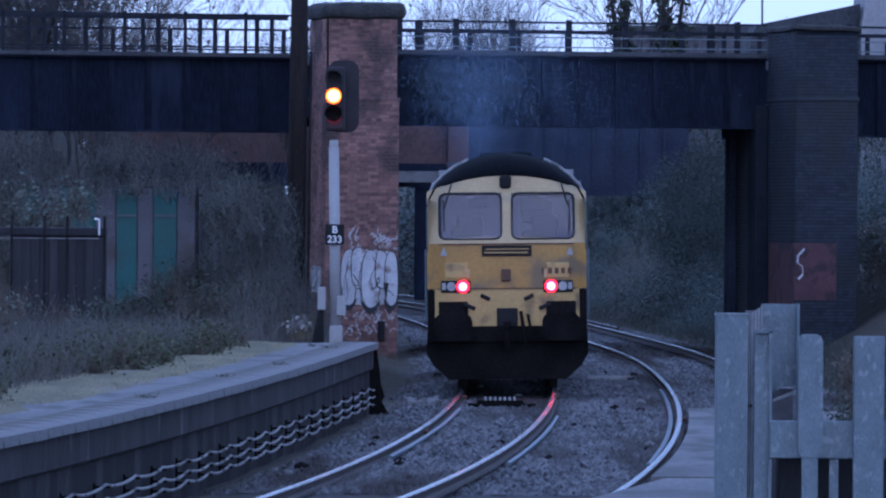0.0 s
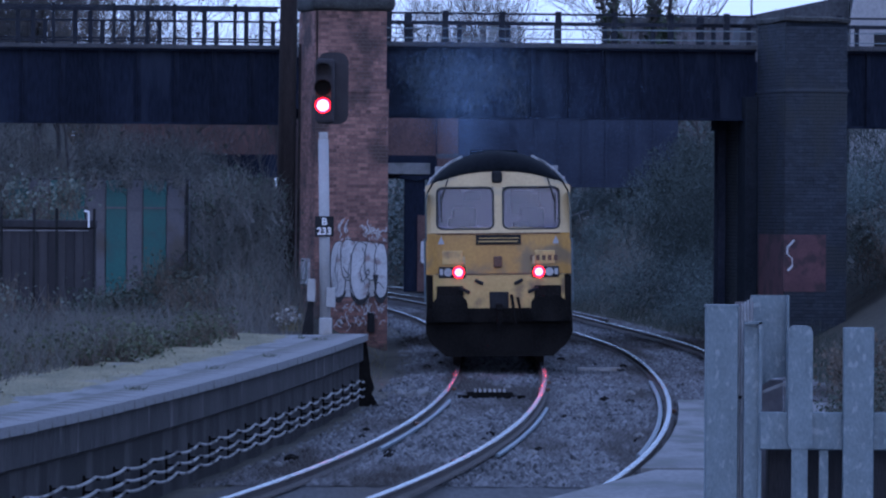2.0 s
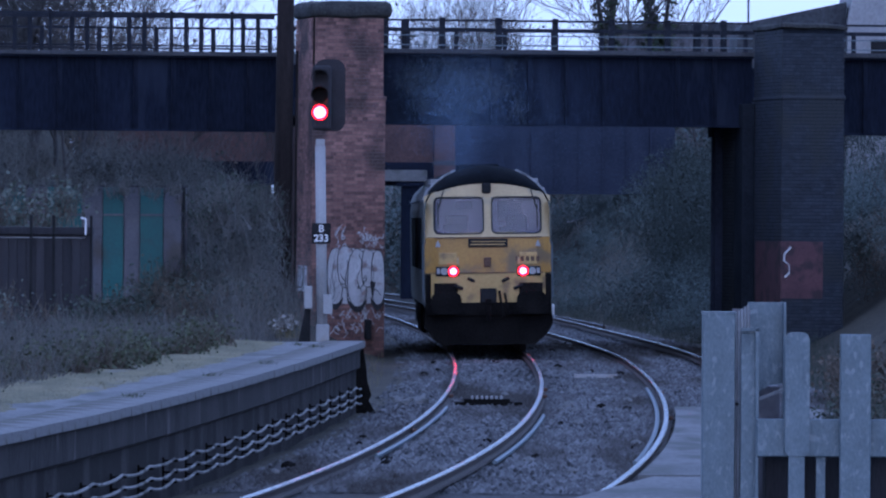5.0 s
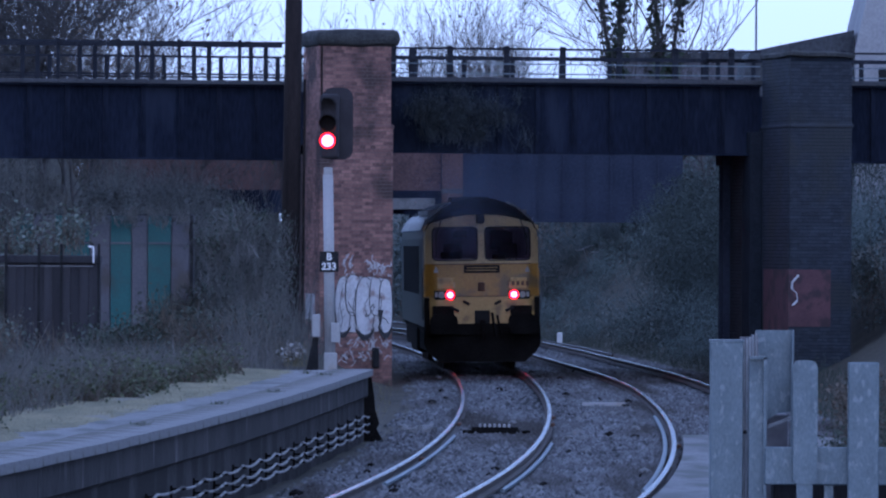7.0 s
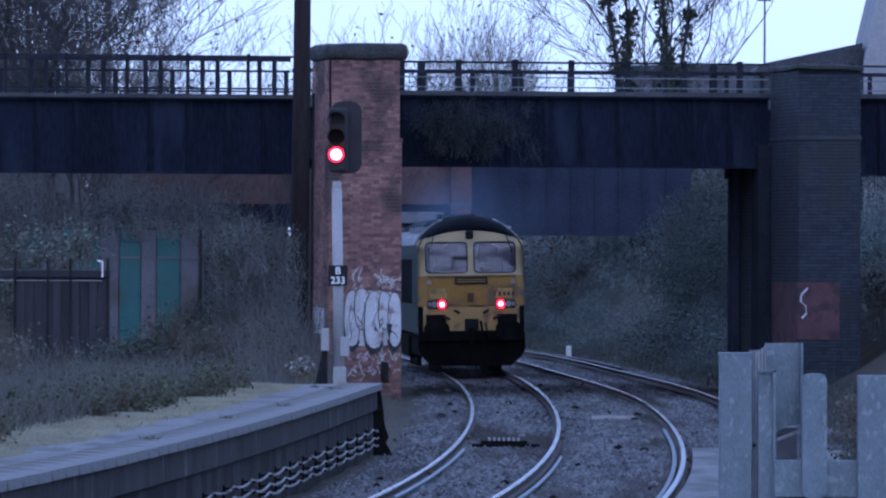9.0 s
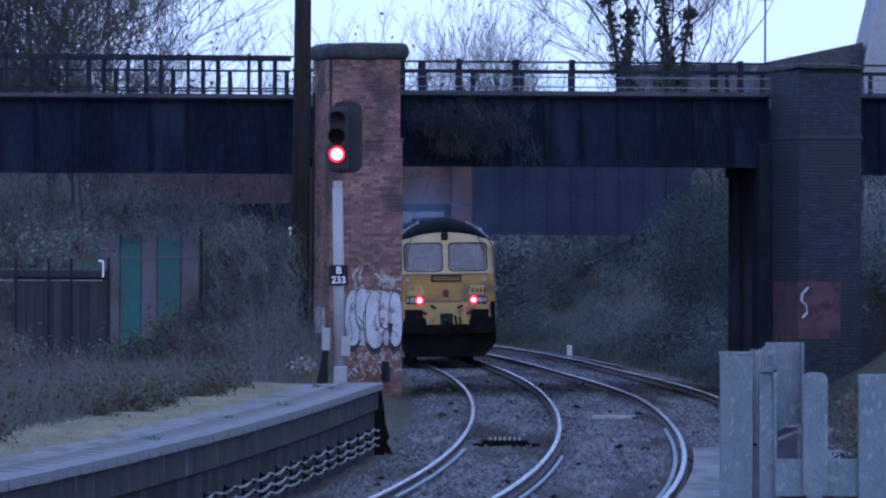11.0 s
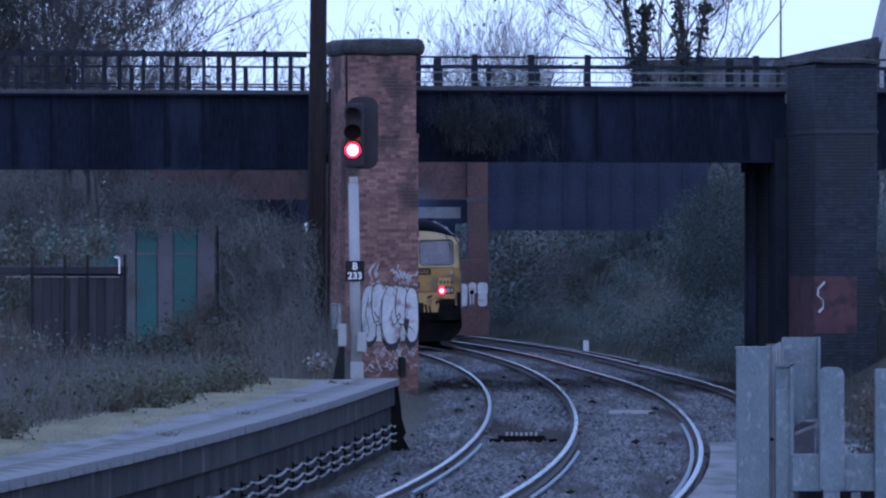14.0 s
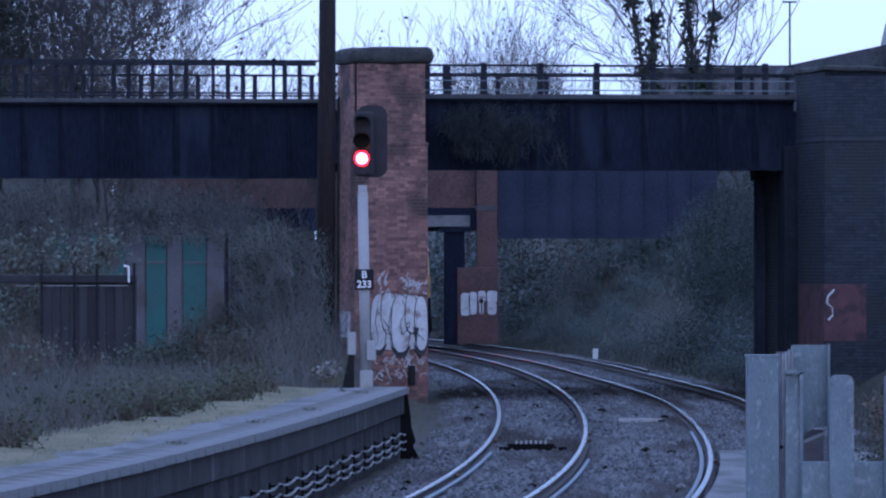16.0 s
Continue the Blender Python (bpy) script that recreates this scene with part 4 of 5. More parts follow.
def galvanised_posts():
    y = 45.0
    g = "galvanised posts at the platform end"
    t = thing("steel_post", "broad galvanised steel box post with flat top plate", "post", group=g)
    part("shaft", boxes((1.871, 2.073, y, y + 0.2, PLAT, 2.188), bevel=0.004), GALV, t)
    part("top_plate", boxes((1.864, 2.080, y - 0.004, y + 0.21, 2.188, 2.202)), GALV, t)
    t = thing("steel_post", "row of thin galvanised channel flanges", "post", group=g)
    # darker web: the shade between the flanges is put into its colour
    part("web", boxes((2.076, 2.190, y + 0.52, y + 0.53, PLAT, 2.215)), GREY_CLAD, t)
    # paler tone than the posts paints the highlights along the flanges
    for i in range(5):
        part("flange", boxes((2.079 + 0.0225 * i, 2.090 + 0.0225 * i, y + 0.1 + 0.08 * i, y + 0.17 + 0.08 * i, PLAT, 2.195 + 0.0115 * i), bevel=0.002), WORN_AND_LIT, t, "flange edge with its highlight in the colour")
    part("bolt", rod(bmesh.new(), (2.091, y + 0.1, 1.621), (2.091, y + 0.07, 1.621), 0.013, sides=6), BLACK, t)
    t = thing("steel_post", "short galvanised channel post with lipped top", "post", group=g)
    part("shaft", boxes((2.108, 2.204, y - 0.06, y - 0.02, PLAT, 2.089), bevel=0.003), GALV, t)
    part("lip", boxes((2.197, 2.218, y - 0.1, y - 0.019, PLAT, 2.096), (2.105, 2.218, y - 0.1, y - 0.061, 2.082, 2.100)), GALV, t)
    t = thing("steel_post", "wide galvanised plate standing behind the posts", "post", group=g)
    part("plate", plate(bmesh.new(), [(2.183, 1.646), (2.218, 1.660), (2.324, 1.724), (2.409, 1.738), (2.409, 2.256), (2.183, 2.256)], y + 0.7, y + 0.72), GALV, t)
    part("lip", boxes((2.409, 2.424, y + 0.6, y + 0.72, PLAT, 2.256)), GALV, t)
    part("brace", plate(bmesh.new(), [(2.255, 1.634), (2.40, 1.692), (2.40, 1.712), (2.255, 1.654)], y + 0.5, y + 0.53), WORN_AND_LIT, t, "pale slanting brace")
    t = thing("steel_post", "galvanised round-topped barrier post", "post", group=g)
    part("shaft", plate(bmesh.new(), [(2.378, 1.334), (2.402, 1.306), (2.502, 1.306), (2.530, 1.334)] + [(2.530, 2.036), (2.516, 2.068), (2.487, 2.078), (2.417, 2.078), (2.392, 2.068), (2.378, 2.036)], y - 0.2, y - 0.14), GALV, t)
    part("stub", boxes((2.402, 2.502, y - 0.19, y - 0.15, PLAT, 1.306)), GALV, t)
    t = thing("steel_post", "galvanised barrier post with lipped edge", "post", group=g)
    part("shaft", boxes((2.721, 2.913, y - 0.2, y - 0.14, PLAT, 2.068), bevel=0.008), GALV, t)
    t = thing("barrier_rail", "broad galvanised steel barrier rail between posts", "barrier")
    part("rail", boxes((2.204, 3.458, y - 0.135, y - 0.11, 1.299, 1.536), bevel=0.008), GALV, t)
    part("rail_support", boxes((3.246, 3.302, y - 0.1, y - 0.05, PLAT, 1.536)), GALV, t)
    part("rail_support", boxes((2.580, 2.636, y - 0.1, y - 0.05, PLAT, 1.306)), GALV, t)
    t = thing("equipment_case", "grey equipment case behind the posts", "case", group="equipment cases")
    part("body", boxes((2.21, 2.40, y + 0.78, y + 1.0, PLAT, 1.72), bevel=0.01), GREY_CLAD, t)
    t = thing("equipment_case", "dark grey equipment case behind the barrier", "case", group="equipment cases")
    part("body", boxes((2.271, 3.42, y + 0.1, y + 0.4, PLAT, 1.334), bevel=0.01), DARK_BOARD, t)


galvanised_posts()


# ---- plants ----
def cloth(name, verts, quads, material, parent=None):
    """A mesh of many quads from arrays."""
    me = bpy.data.meshes.new(name)
    n, k = len(verts), len(quads)
    me.vertices.add(n)
    me.vertices.foreach_set("co", np.asarray(verts, np.float32).ravel())
    me.loops.add(k * 4)
    me.loops.foreach_set("vertex_index", np.asarray(quads, np.int32).ravel())
    me.polygons.add(k)
    me.polygons.foreach_set("loop_start", np.arange(0, k * 4, 4, dtype=np.int32))
    me.update(calc_edges=True)
    me.validate()
    me.materials.append(material)
    ob = new(name, me)
    ob.parent = parent
    return ob


RNG = np.random.default_rng(7)


def leaves(points, size, droop=0.5):
    """Verts and quads of one small folded leaf at each point: two quads along a midrib."""
    n = len(points)
    d = RNG.normal(size=(n, 3)) * (1, 1, 1 - droop * 0.5)
    d /= np.linalg.norm(d, axis=1)[:, None]
    s = np.cross(d, RNG.normal(size=(n, 3)))
    s /= np.linalg.norm(s, axis=1)[:, None]
    up = np.cross(d, s)
    length = (size * RNG.uniform(0.6, 1.5, n))[:, None]
    w = length * 0.34
    a, tip = points, points + d * length
    mid = points + d * length * 0.45
    l, r = mid + s * w + up * w * 0.4, mid - s * w + up * w * 0.4
    verts = np.stack([a, l, tip, r], 1).reshape(-1, 3)
    quads = np.arange(n * 4).reshape(n, 4)
    return verts, quads


def stems(base, tip, r):
    """Verts and quads of thin three-sided stalks, bent in the middle."""
    n = len(base)
    mid = (base + tip) / 2 + RNG.normal(size=(n, 3)) * 0.06 * np.linalg.norm(tip - base, axis=1)[:, None]
    rings = []
    for p, f in ((base, 1.0), (mid, 0.75), (tip, 0.25)):
        for k in range(3):
            a = k * math.tau / 3
            rings.append(p + np.array((math.cos(a), math.sin(a), 0)) * (r * f)[:, None])
    verts = np.stack(rings, 1).reshape(-1, 3)
    quads = []
    for j in (0, 3):
        for k in range(3):
            quads.append(np.stack([np.arange(n) * 9 + j + k, np.arange(n) * 9 + j + (k + 1) % 3, np.arange(n) * 9 + j + 3 + (k + 1) % 3, np.arange(n) * 9 + j + 3 + k], 1))
    return verts, np.concatenate(quads)


def heights(x, y):
    return np.array([ground_z(a, b) if not (b < PLAT_END and a < edge(b)) else max(PLAT - 0.02, ground_z(a, b)) for a, b in zip(x, y)])


def lobes(count, area, low, high, size):
    """Random bush lobes: middle, radii. area: function that gives one x, y."""
    out = []
    for _ in range(count):
        x, y = area()
        r = random.uniform(*size)
        z = (PLAT if y < PLAT_END and x < edge(y) else ground_z(x, y)) + random.uniform(low, high)
        out.append((x, y, z, r, r * random.uniform(0.6, 1.1), r * random.uniform(0.55, 0.9)))
    return out


def thicket(name, label, area, count, low, high, size, leaf_n, leaf_size, leaf_mat, twig_n, twig_mat=STEM, category="bushes"):
    t = thing(name, label, category)
    L = np.array(lobes(count, area, low, high, size))
    pick = L[RNG.integers(0, count, leaf_n)]
    d = RNG.normal(size=(leaf_n, 3))
    d /= np.linalg.norm(d, axis=1)[:, None]
    p = pick[:, :3] + d * pick[:, 3:] * (RNG.uniform(0, 1, leaf_n) ** 0.45)[:, None]
    p += 0.12 * RNG.normal(size=p.shape)
    floor = heights(p[:, 0], p[:, 1])
    p = p[p[:, 2] > floor]
    tagged(cloth("foliage", *leaves(p, leaf_size), leaf_mat, t), kind="stuff")
    pick = L[RNG.integers(0, count, twig_n)]
    d = RNG.normal(size=(twig_n, 3))
    d[:, 2] = np.abs(d[:, 2]) + 0.4
    d /= np.linalg.norm(d, axis=1)[:, None]
    tip = pick[:, :3] + d * pick[:, 3:] * RNG.uniform(0.7, 1.45, twig_n)[:, None]
    base = pick[:, :3] + RNG.normal(size=(twig_n, 3)) * pick[:, 3:] * 0.4
    base[:, 2] = np.maximum(heights(base[:, 0], base[:, 1]), base[:, 2] - pick[:, 5] * 1.2)
    tagged(cloth("twig_mass", *stems(base, tip, RNG.uniform(0.004, 0.011, twig_n)), twig_mat, t), kind="stuff")
    return t


def strip(y0, y1, near, far, line=None):
    """An area between two distances to the left of the platform edge (negative: right of the second track)."""
    def pick():
        y = random.uniform(y0, y1)
        o = random.uniform(near, far)
        return (line(y) + o if line else edge(y) - o), y
    return pick


def grass(name, label, area, n, tall, material, r=(0.003, 0.007)):
    xy = np.array([area() for _ in range(n)])
    z = heights(xy[:, 0], xy[:, 1]) - 0.02
    base = np.column_stack([xy, z])
    h = RNG.uniform(*tall, n) * RNG.uniform(0.5, 1, n)
    tip = base + np.column_stack([RNG.normal(size=n) * 0.36 * h, RNG.normal(size=n) * 0.36 * h, h])
    return tagged(cloth(name, *stems(base, tip, RNG.uniform(*r, n)), material), label, "grass", kind="stuff")


grass("dry_grass", "tall dead brown grass behind the platform", strip(72, 114, 2.0, 5.6), 17000, (0.10, 0.62), SCRUB)
grass("weeds", "short dry grass at the mossy platform edge", strip(66, 108, 1.1, 2.4), 1500, (0.02, 0.10), DRY)
grass("pale_stalks", "sparse pale bent stalks standing in the undergrowth", strip(80, 116, 2.2, 5.6), 120, (0.4, 1.1), SCRUB, (0.008, 0.014))
thicket("grass_tussocks", "rough green and brown tussocks along the platform", strip(72, 108, 1.75, 2.9), 60, 0.0, 0.14, (0.12, 0.3), 9000, 0.05, TUFT, 3600)
thicket("pale_brambles", "pale-leaved brambles tangled in the dead grass", strip(88, 116, 4.6, 7.0), 34, 0.1, 0.9, (0.25, 0.5), 1400, 0.06, PALE_LEAF, 900)
thicket("evergreen_crown", "dark evergreen foliage beyond the bridge", lambda: (random.uniform(-16.5, -12.4), random.uniform(200, 207)), 80, 3.0, 9.4, (0.6, 1.1), 36000, 0.12, HOLLY, 1500)
grass("dead_stalks", "tall bare grey-brown stalks under the bridge", strip(112, 150, 1.6, 2.6), 800, (0.5, 2.1), SCRUB)
grass("bank_grass", "rough grass at the foot of the embankment", strip(120, 250, 2.0, 3.8, middle_two), 5200, (0.15, 0.6), BUSH)
grass("cess_weeds", "low weeds beside the ballast near the pier", strip(112, 165, 0.2, 1.2), 500, (0.05, 0.3), DRY)
thicket("bramble_bush", "pale-leaved bramble bush climbing over a dark shed", lambda: (random.uniform(-9.2, -6.1), random.uniform(127, 135)), 30, 1.0, 2.4, (0.3, 0.6), 4200, 0.075, PALE_LEAF, 900)
thicket("dead_scrub", "leafless grey-brown scrub between cabin and pier", lambda: (random.uniform(-3.65, -2.7), random.uniform(128, 149)), 46, 0.2, 2.6, (0.35, 0.75), 12000, 0.055, BUSH, 4200, SCRUB)
thicket("dead_climber", "brown dead climber trailing over the cabin roof", lambda: (random.uniform(-7.9, -4.1), random.uniform(137.9, 138.7)), 14, 2.5, 2.65, (0.12, 0.26), 1300, 0.04, WOOD_LEAF, 500, SCRUB)
thicket("privet_bush", "dull green privet bush in front of the cabin", lambda: (random.uniform(-5.3, -4.4), random.uniform(116, 120)), 12, 0.0, 0.6, (0.25, 0.45), 4500, 0.06, BUSH, 500)
thicket("bramble_thicket", "low tangled green bramble behind the platform", strip(84, 116, 2.4, 5.6), 80, -0.05, 0.08, (0.16, 0.34), 7500, 0.055, BUSH, 3500)
thicket("ivy_undergrowth", "tangled undergrowth at the foot of the pier", lambda: (random.uniform(-4.6, -2.45), random.uniform(124, 149)), 46, 0.1, 0.9, (0.3, 0.7), 15000, 0.06, BUSH, 4200)
thicket("tall_scrub", "tall leafless grey-brown scrub behind the sheds", lambda: (random.uniform(-13, -5.2), random.uniform(166, 205)), 80, 0.2, 3.4, (0.6, 1.2), 34000, 0.06, WOOD_LEAF, 9000, SCRUB)
thicket("bank_scrub", "dark green scrub on the railway embankment", strip(163, 264, 2.9, 13, middle_two), 300, 0.1, 0.9, (0.5, 1.2), 170000, 0.05, HAZY_BANK, 5000, HAZY_BANK)
thicket("bank_scrub", "dark bushes beside the bridge abutment", lambda: (random.uniform(10.2, 14.5), random.uniform(128, 165)), 60, 0.0, 2.4, (0.5, 1.0), 34000, 0.05, HAZY_BANK, 2500)
thicket("cess_bush", "dark green bush beside the second track", lambda: (random.uniform(5.8, 7.0), random.uniform(88, 100)), 20, 0.0, 0.7, (0.22, 0.42), 5500, 0.05, BUSH, 500)
thicket("brown_brambles", "brown dead brambles beside the second track", strip(100, 122, 1.9, 5.0, middle_two), 40, 0.1, 0.8, (0.3, 0.6), 9000, 0.06, STEM, 3000)
thicket("far_wood", "dark distant scrub closing the cutting", lambda: (random.uniform(-1, 24), random.uniform(262, 285)), 110, 0.3, 3.5, (1.0, 2.0), 36000, 0.15, HAZY_BANK, 3000)
thicket("far_wood", "dense grey-brown wood beyond the bridges", lambda: (random.uniform(-34, -9.5), random.uniform(226, 262)), 190, 0.2, 3.2, (1.0, 2.0), 70000, 0.11, WOOD_LEAF, 14000)
thicket("far_wood", "dark scrub closing the end of the cutting", lambda: (random.uniform(-9, 3), random.uniform(304, 322)), 40, 0.3, 4.5, (1.0, 2.0), 9000, 0.17, HAZY_BANK, 800)
thicket("tall_holly", "tall dark evergreen bushes on the embankment", lambda: (random.uniform(6.6, 12.5), random.uniform(186, 212)), 60, 0.2, 3.6, (0.7, 1.3), 60000, 0.055, HOLLY, 2500, HOLLY)
thicket("hanging_ivy", "bare dark ivy stems hanging over the girder", lambda: (random.triangular(-0.3, 2.8, 0.6), random.uniform(154.2, 154.6)), 44, 5.35, 6.25, (0.18, 0.34), 6500, 0.03, IVY_DULL, 900, IVY_DULL)


def bare_tree(label, base, tall, spread, levels, stems_n=1, seed=0, leaf_n=0, ivy=False, start=0.35, radius=None, leaf_mat=STEM, upright=0.35, bushy=0, apart=0.25, fine=0.0065):
    rnd = random.Random(seed)
    t = thing("bare_tree", label, "tree", base, group="bare trees beyond the bridge")
    tips = []
    wood = ([], [])

    def tube(out, pts, r0, r1, sides):
        verts, quads = out
        k = len(verts)
        for i, p in enumerate(pts):
            r = r0 + (r1 - r0) * i / (len(pts) - 1)
            d = (pts[min(i + 1, len(pts) - 1)] - pts[max(i - 1, 0)]).normalized()
            s = d.orthogonal().normalized()
            u = d.cross(s)
            verts.extend(tuple(p + r * (math.cos(a * math.tau / sides) * s + math.sin(a * math.tau / sides) * u)) for a in range(sides))
        for i in range(len(pts) - 1):
            for a in range(sides):
                b = (a + 1) % sides
                quads.append((k + i * sides + a, k + i * sides + b, k + i * sides + sides + b, k + i * sides + sides + a))

    crown = ([], [])

    def grow(p, d, length, r, level):
        pts = [p]
        n = 4 if level < 2 else 3
        for i in range(n):
            w = 0.05 if level == 0 else 0.16
            d = (d + Vector((rnd.gauss(0, w), rnd.gauss(0, w), rnd.gauss(0.05, 0.10)))).normalized()
            pts.append(pts[-1] + d * length / n)
        tube(wood if level == 0 else crown, pts, r, r * 0.6, 8 if level == 0 else 4 if level < 3 else 3)
        if level >= levels:
            tips.append(pts[-1])
            return
        kids = (5 if level < 2 else 4 if level < 4 else 3) + bushy
        for i in range(kids):
            f = 1.0 if i == 0 else rnd.uniform(start if level == 0 else 0.25, 0.95)
            k = min(int(f * n), n - 1)
            q = pts[k].lerp(pts[k + 1], f * n - k)
            side = Vector((rnd.gauss(0, 1), rnd.gauss(0, 1), 0)).normalized()
            e = (d * 0.75 + side * rnd.uniform(0.35, 0.9) * spread + Vector((0, 0, upright))).normalized() if i else d
            grow(q, e, length * rnd.uniform(0.5, 0.72), max(r * 0.6 * (0.85 if i == 0 else 0.6), fine), level + 1)

    r = radius or tall * 0.012
    for s in range(stems_n):
        a = s * math.tau / stems_n + 0.4
        lean = 0.035 if stems_n > 1 else 0.0
        grow(Vector((apart * math.cos(a), apart * math.sin(a), 0)) if stems_n > 1 else Vector((0, 0, 0)), Vector((lean * math.cos(a) * 2, lean * math.sin(a), 1)).normalized(), tall * rnd.uniform(0.48, 0.56), r, 0)
    cloth("trunk", wood[0], wood[1], HAZY_BARK, t)
    tagged(cloth("crown", crown[0], crown[1], HAZY_BARK, t), kind="stuff")
    if leaf_n:
        p = np.array([tips[rnd.randrange(len(tips))] for _ in range(leaf_n)]) + RNG.normal(size=(leaf_n, 3)) * 0.12
        tagged(cloth("last_leaves", *leaves(p, 0.12), leaf_mat, t), kind="stuff")
    if ivy:
        w = np.array(wood[0])
        p = w[RNG.integers(0, len(w), 36000)]
        q = w[RNG.integers(0, len(w), 36000)]
        near = np.hypot(p[:, 0] - q[:, 0], p[:, 1] - q[:, 1]) < 0.4
        p = (p + (q - p) * RNG.uniform(0, 1, len(p))[:, None])[near] + RNG.normal(size=(near.sum(), 3)) * (0.13, 0.13, 0.1)
        tagged(cloth("ivy", *leaves(p, 0.19), IVY, t), kind="stuff")["label"] = "dark ivy round the stems"
    return t


bare_tree("tall bare tree with ivy-clad stems behind the bridge", (8.5, 258, 2.2), 19.0, 0.95, 5, 4, 3, 0, True, 0.45, 0.11, upright=0.12, bushy=0, apart=0.8, fine=0.011)
bare_tree("bare tree with fine twigs behind the bridge", (10.4, 262, 2.2), 8.2, 1.15, 5, 2, 5, 0, False, 0.6, 0.06, upright=0.12, bushy=-1, fine=0.011)
bare_tree("bare tree with fine twigs behind the bridge", (6.7, 262, 2.2), 6.8, 1.15, 5, 2, 6, 0, False, 0.6, 0.05, upright=0.12, bushy=-1, fine=0.011)
for x, y, tall, seed in ((0.3, 268, 7.8, 9), (1.3, 272, 9.3, 8), (2.2, 270, 9.7, 21), (3.2, 272, 8.7, 10)):
    bare_tree("young tree with a few last leaves", (x, y, 1.0), tall, 0.85, 5, 4, seed, 130, False, 0.6, 0.022, IVY, 0.3, -1, 0.4, 0.008)
for x, y, tall, seed in ((-4.0, 210, 6.4, 11), (-3.1, 212, 7.5, 16), (-2.2, 211, 7.1, 13)):
    bare_tree("small tree with a few last leaves", (x, y, 0.6), tall, 0.85, 5, 3, seed, 110, False, 0.6, 0.018, IVY, 0.3, -1, 0.3, 0.007)
bare_tree("broad bare tree beyond the bridge", (-11.0, 215, 1.2), 13.0, 1.25, 5, 1, 12, 300, False, 0.35, 0.2, upright=0.05, fine=0.012)
bare_tree("broad bare tree beyond the bridge", (-10.1, 216, 1.2), 11.0, 1.1, 5, 2, 22, 300, False, 0.35, 0.1, upright=0.06, fine=0.011)
bare_tree("broad bare tree beyond the bridge", (-12.0, 222, 1.2), 14.5, 0.95, 5, 3, 14, 700, False, 0.4, 0.14, fine=0.010)
bare_tree("bare tree with fine twigs behind the bridge", (-9.2, 203, 1.2), 9.0, 1.0, 5, 2, 15, 500, False, 0.4, 0.06, upright=0.2)
bare_tree("bare tree with fine twigs behind the bridge", (-6.9, 206, 1.0), 5.4, 1.1, 5, 2, 17, 60, False, 0.4, 0.05, upright=0.1)
bare_tree("tall bare tree with ivy-clad stems behind the bridge", (-13.6, 205, 1.2), 13.0, 0.6, 5, 2, 18, 900, True, 0.4, 0.2, fine=0.010)


# ---- sheds on the left ----
def clad_cabin():
    t = thing("clad_cabin", "grey and teal sheet-clad lineside cabin among brambles", "cabin", (0, 139, 0))
    part("body", boxes((-7.760, -4.312, 0.06, 2.6, 0.5, 3.34)), GREY_CLAD, t)
    part("roof_edge", boxes((-7.771, -4.301, 0.0, 2.7, 3.34, 3.37), bevel=0.006), DARK_BOARD, t)
    for a, b, m in ((-7.76, -7.355, TEAL), (-7.355, -6.939, GREY_CLAD), (-6.939, -6.26, TEAL), (-6.26, -5.866, GREY_CLAD), (-5.866, -5.451, TEAL), (-5.451, -5.144, GREY_CLAD), (-5.144, -4.684, TEAL), (-4.684, -4.323, GREY_CLAD)):
        part("cladding_panel", boxes((a + 0.012, b - 0.012, 0.0, 0.055, 0.52, 3.33), bevel=0.006), m, t, "teal cladding panel" if m is TEAL else "grey cladding panel")
    part("rail", boxes((-7.760, -4.312, -0.03, -0.002, 2.78, 2.82)), GREY_CLAD, t)
    part("corner_post", boxes((-4.312, -4.258, -0.02, 0.06, 0.5, 3.33)), BLACK, t)


clad_cabin()


def board_shed():
    y = 124.5
    t = thing("board_shed", "small black-boarded shed overgrown with brambles", "shed", (0, y, 0))
    part("body", boxes((-7.039, -5.470, 0.03, 1.4, 0.6, 2.44)), DARK_BOARD, t)
    for i in range(10):
        part("board", boxes((-7.035 + 0.1568 * i, -6.886 + 0.1568 * i, 0.0, 0.028, 0.6, 2.42), bevel=0.004), DARK_BOARD, t)
    part("roof_rim", boxes((-8.274, -5.460, -0.06, 1.5, 2.44, 2.58), bevel=0.02), DARK_BOARD, t, "dark board roof edge")
    part("rim_batten", boxes((-7.490, -5.549, -0.075, -0.061, 2.39, 2.40)), POST_GREY, t)
    for p in (-7.882, -7.078, -6.509, -6.117, -5.470):
        part("upright", boxes((p, p + 0.049, -0.1, -0.062, 0.7, 2.78)), BLACK, t)
    bm = bmesh.new()
    rod(bm, (-5.539, -0.1, 2.45), (-5.539, -0.1, 2.72), 0.018, sides=6)
    rod(bm, (-5.534, -0.1, 2.72), (-5.627, -0.1, 2.74), 0.018, sides=6)
    part("vent_hook", bm, WHITE, t, "white bent vent pipe")


board_shed()


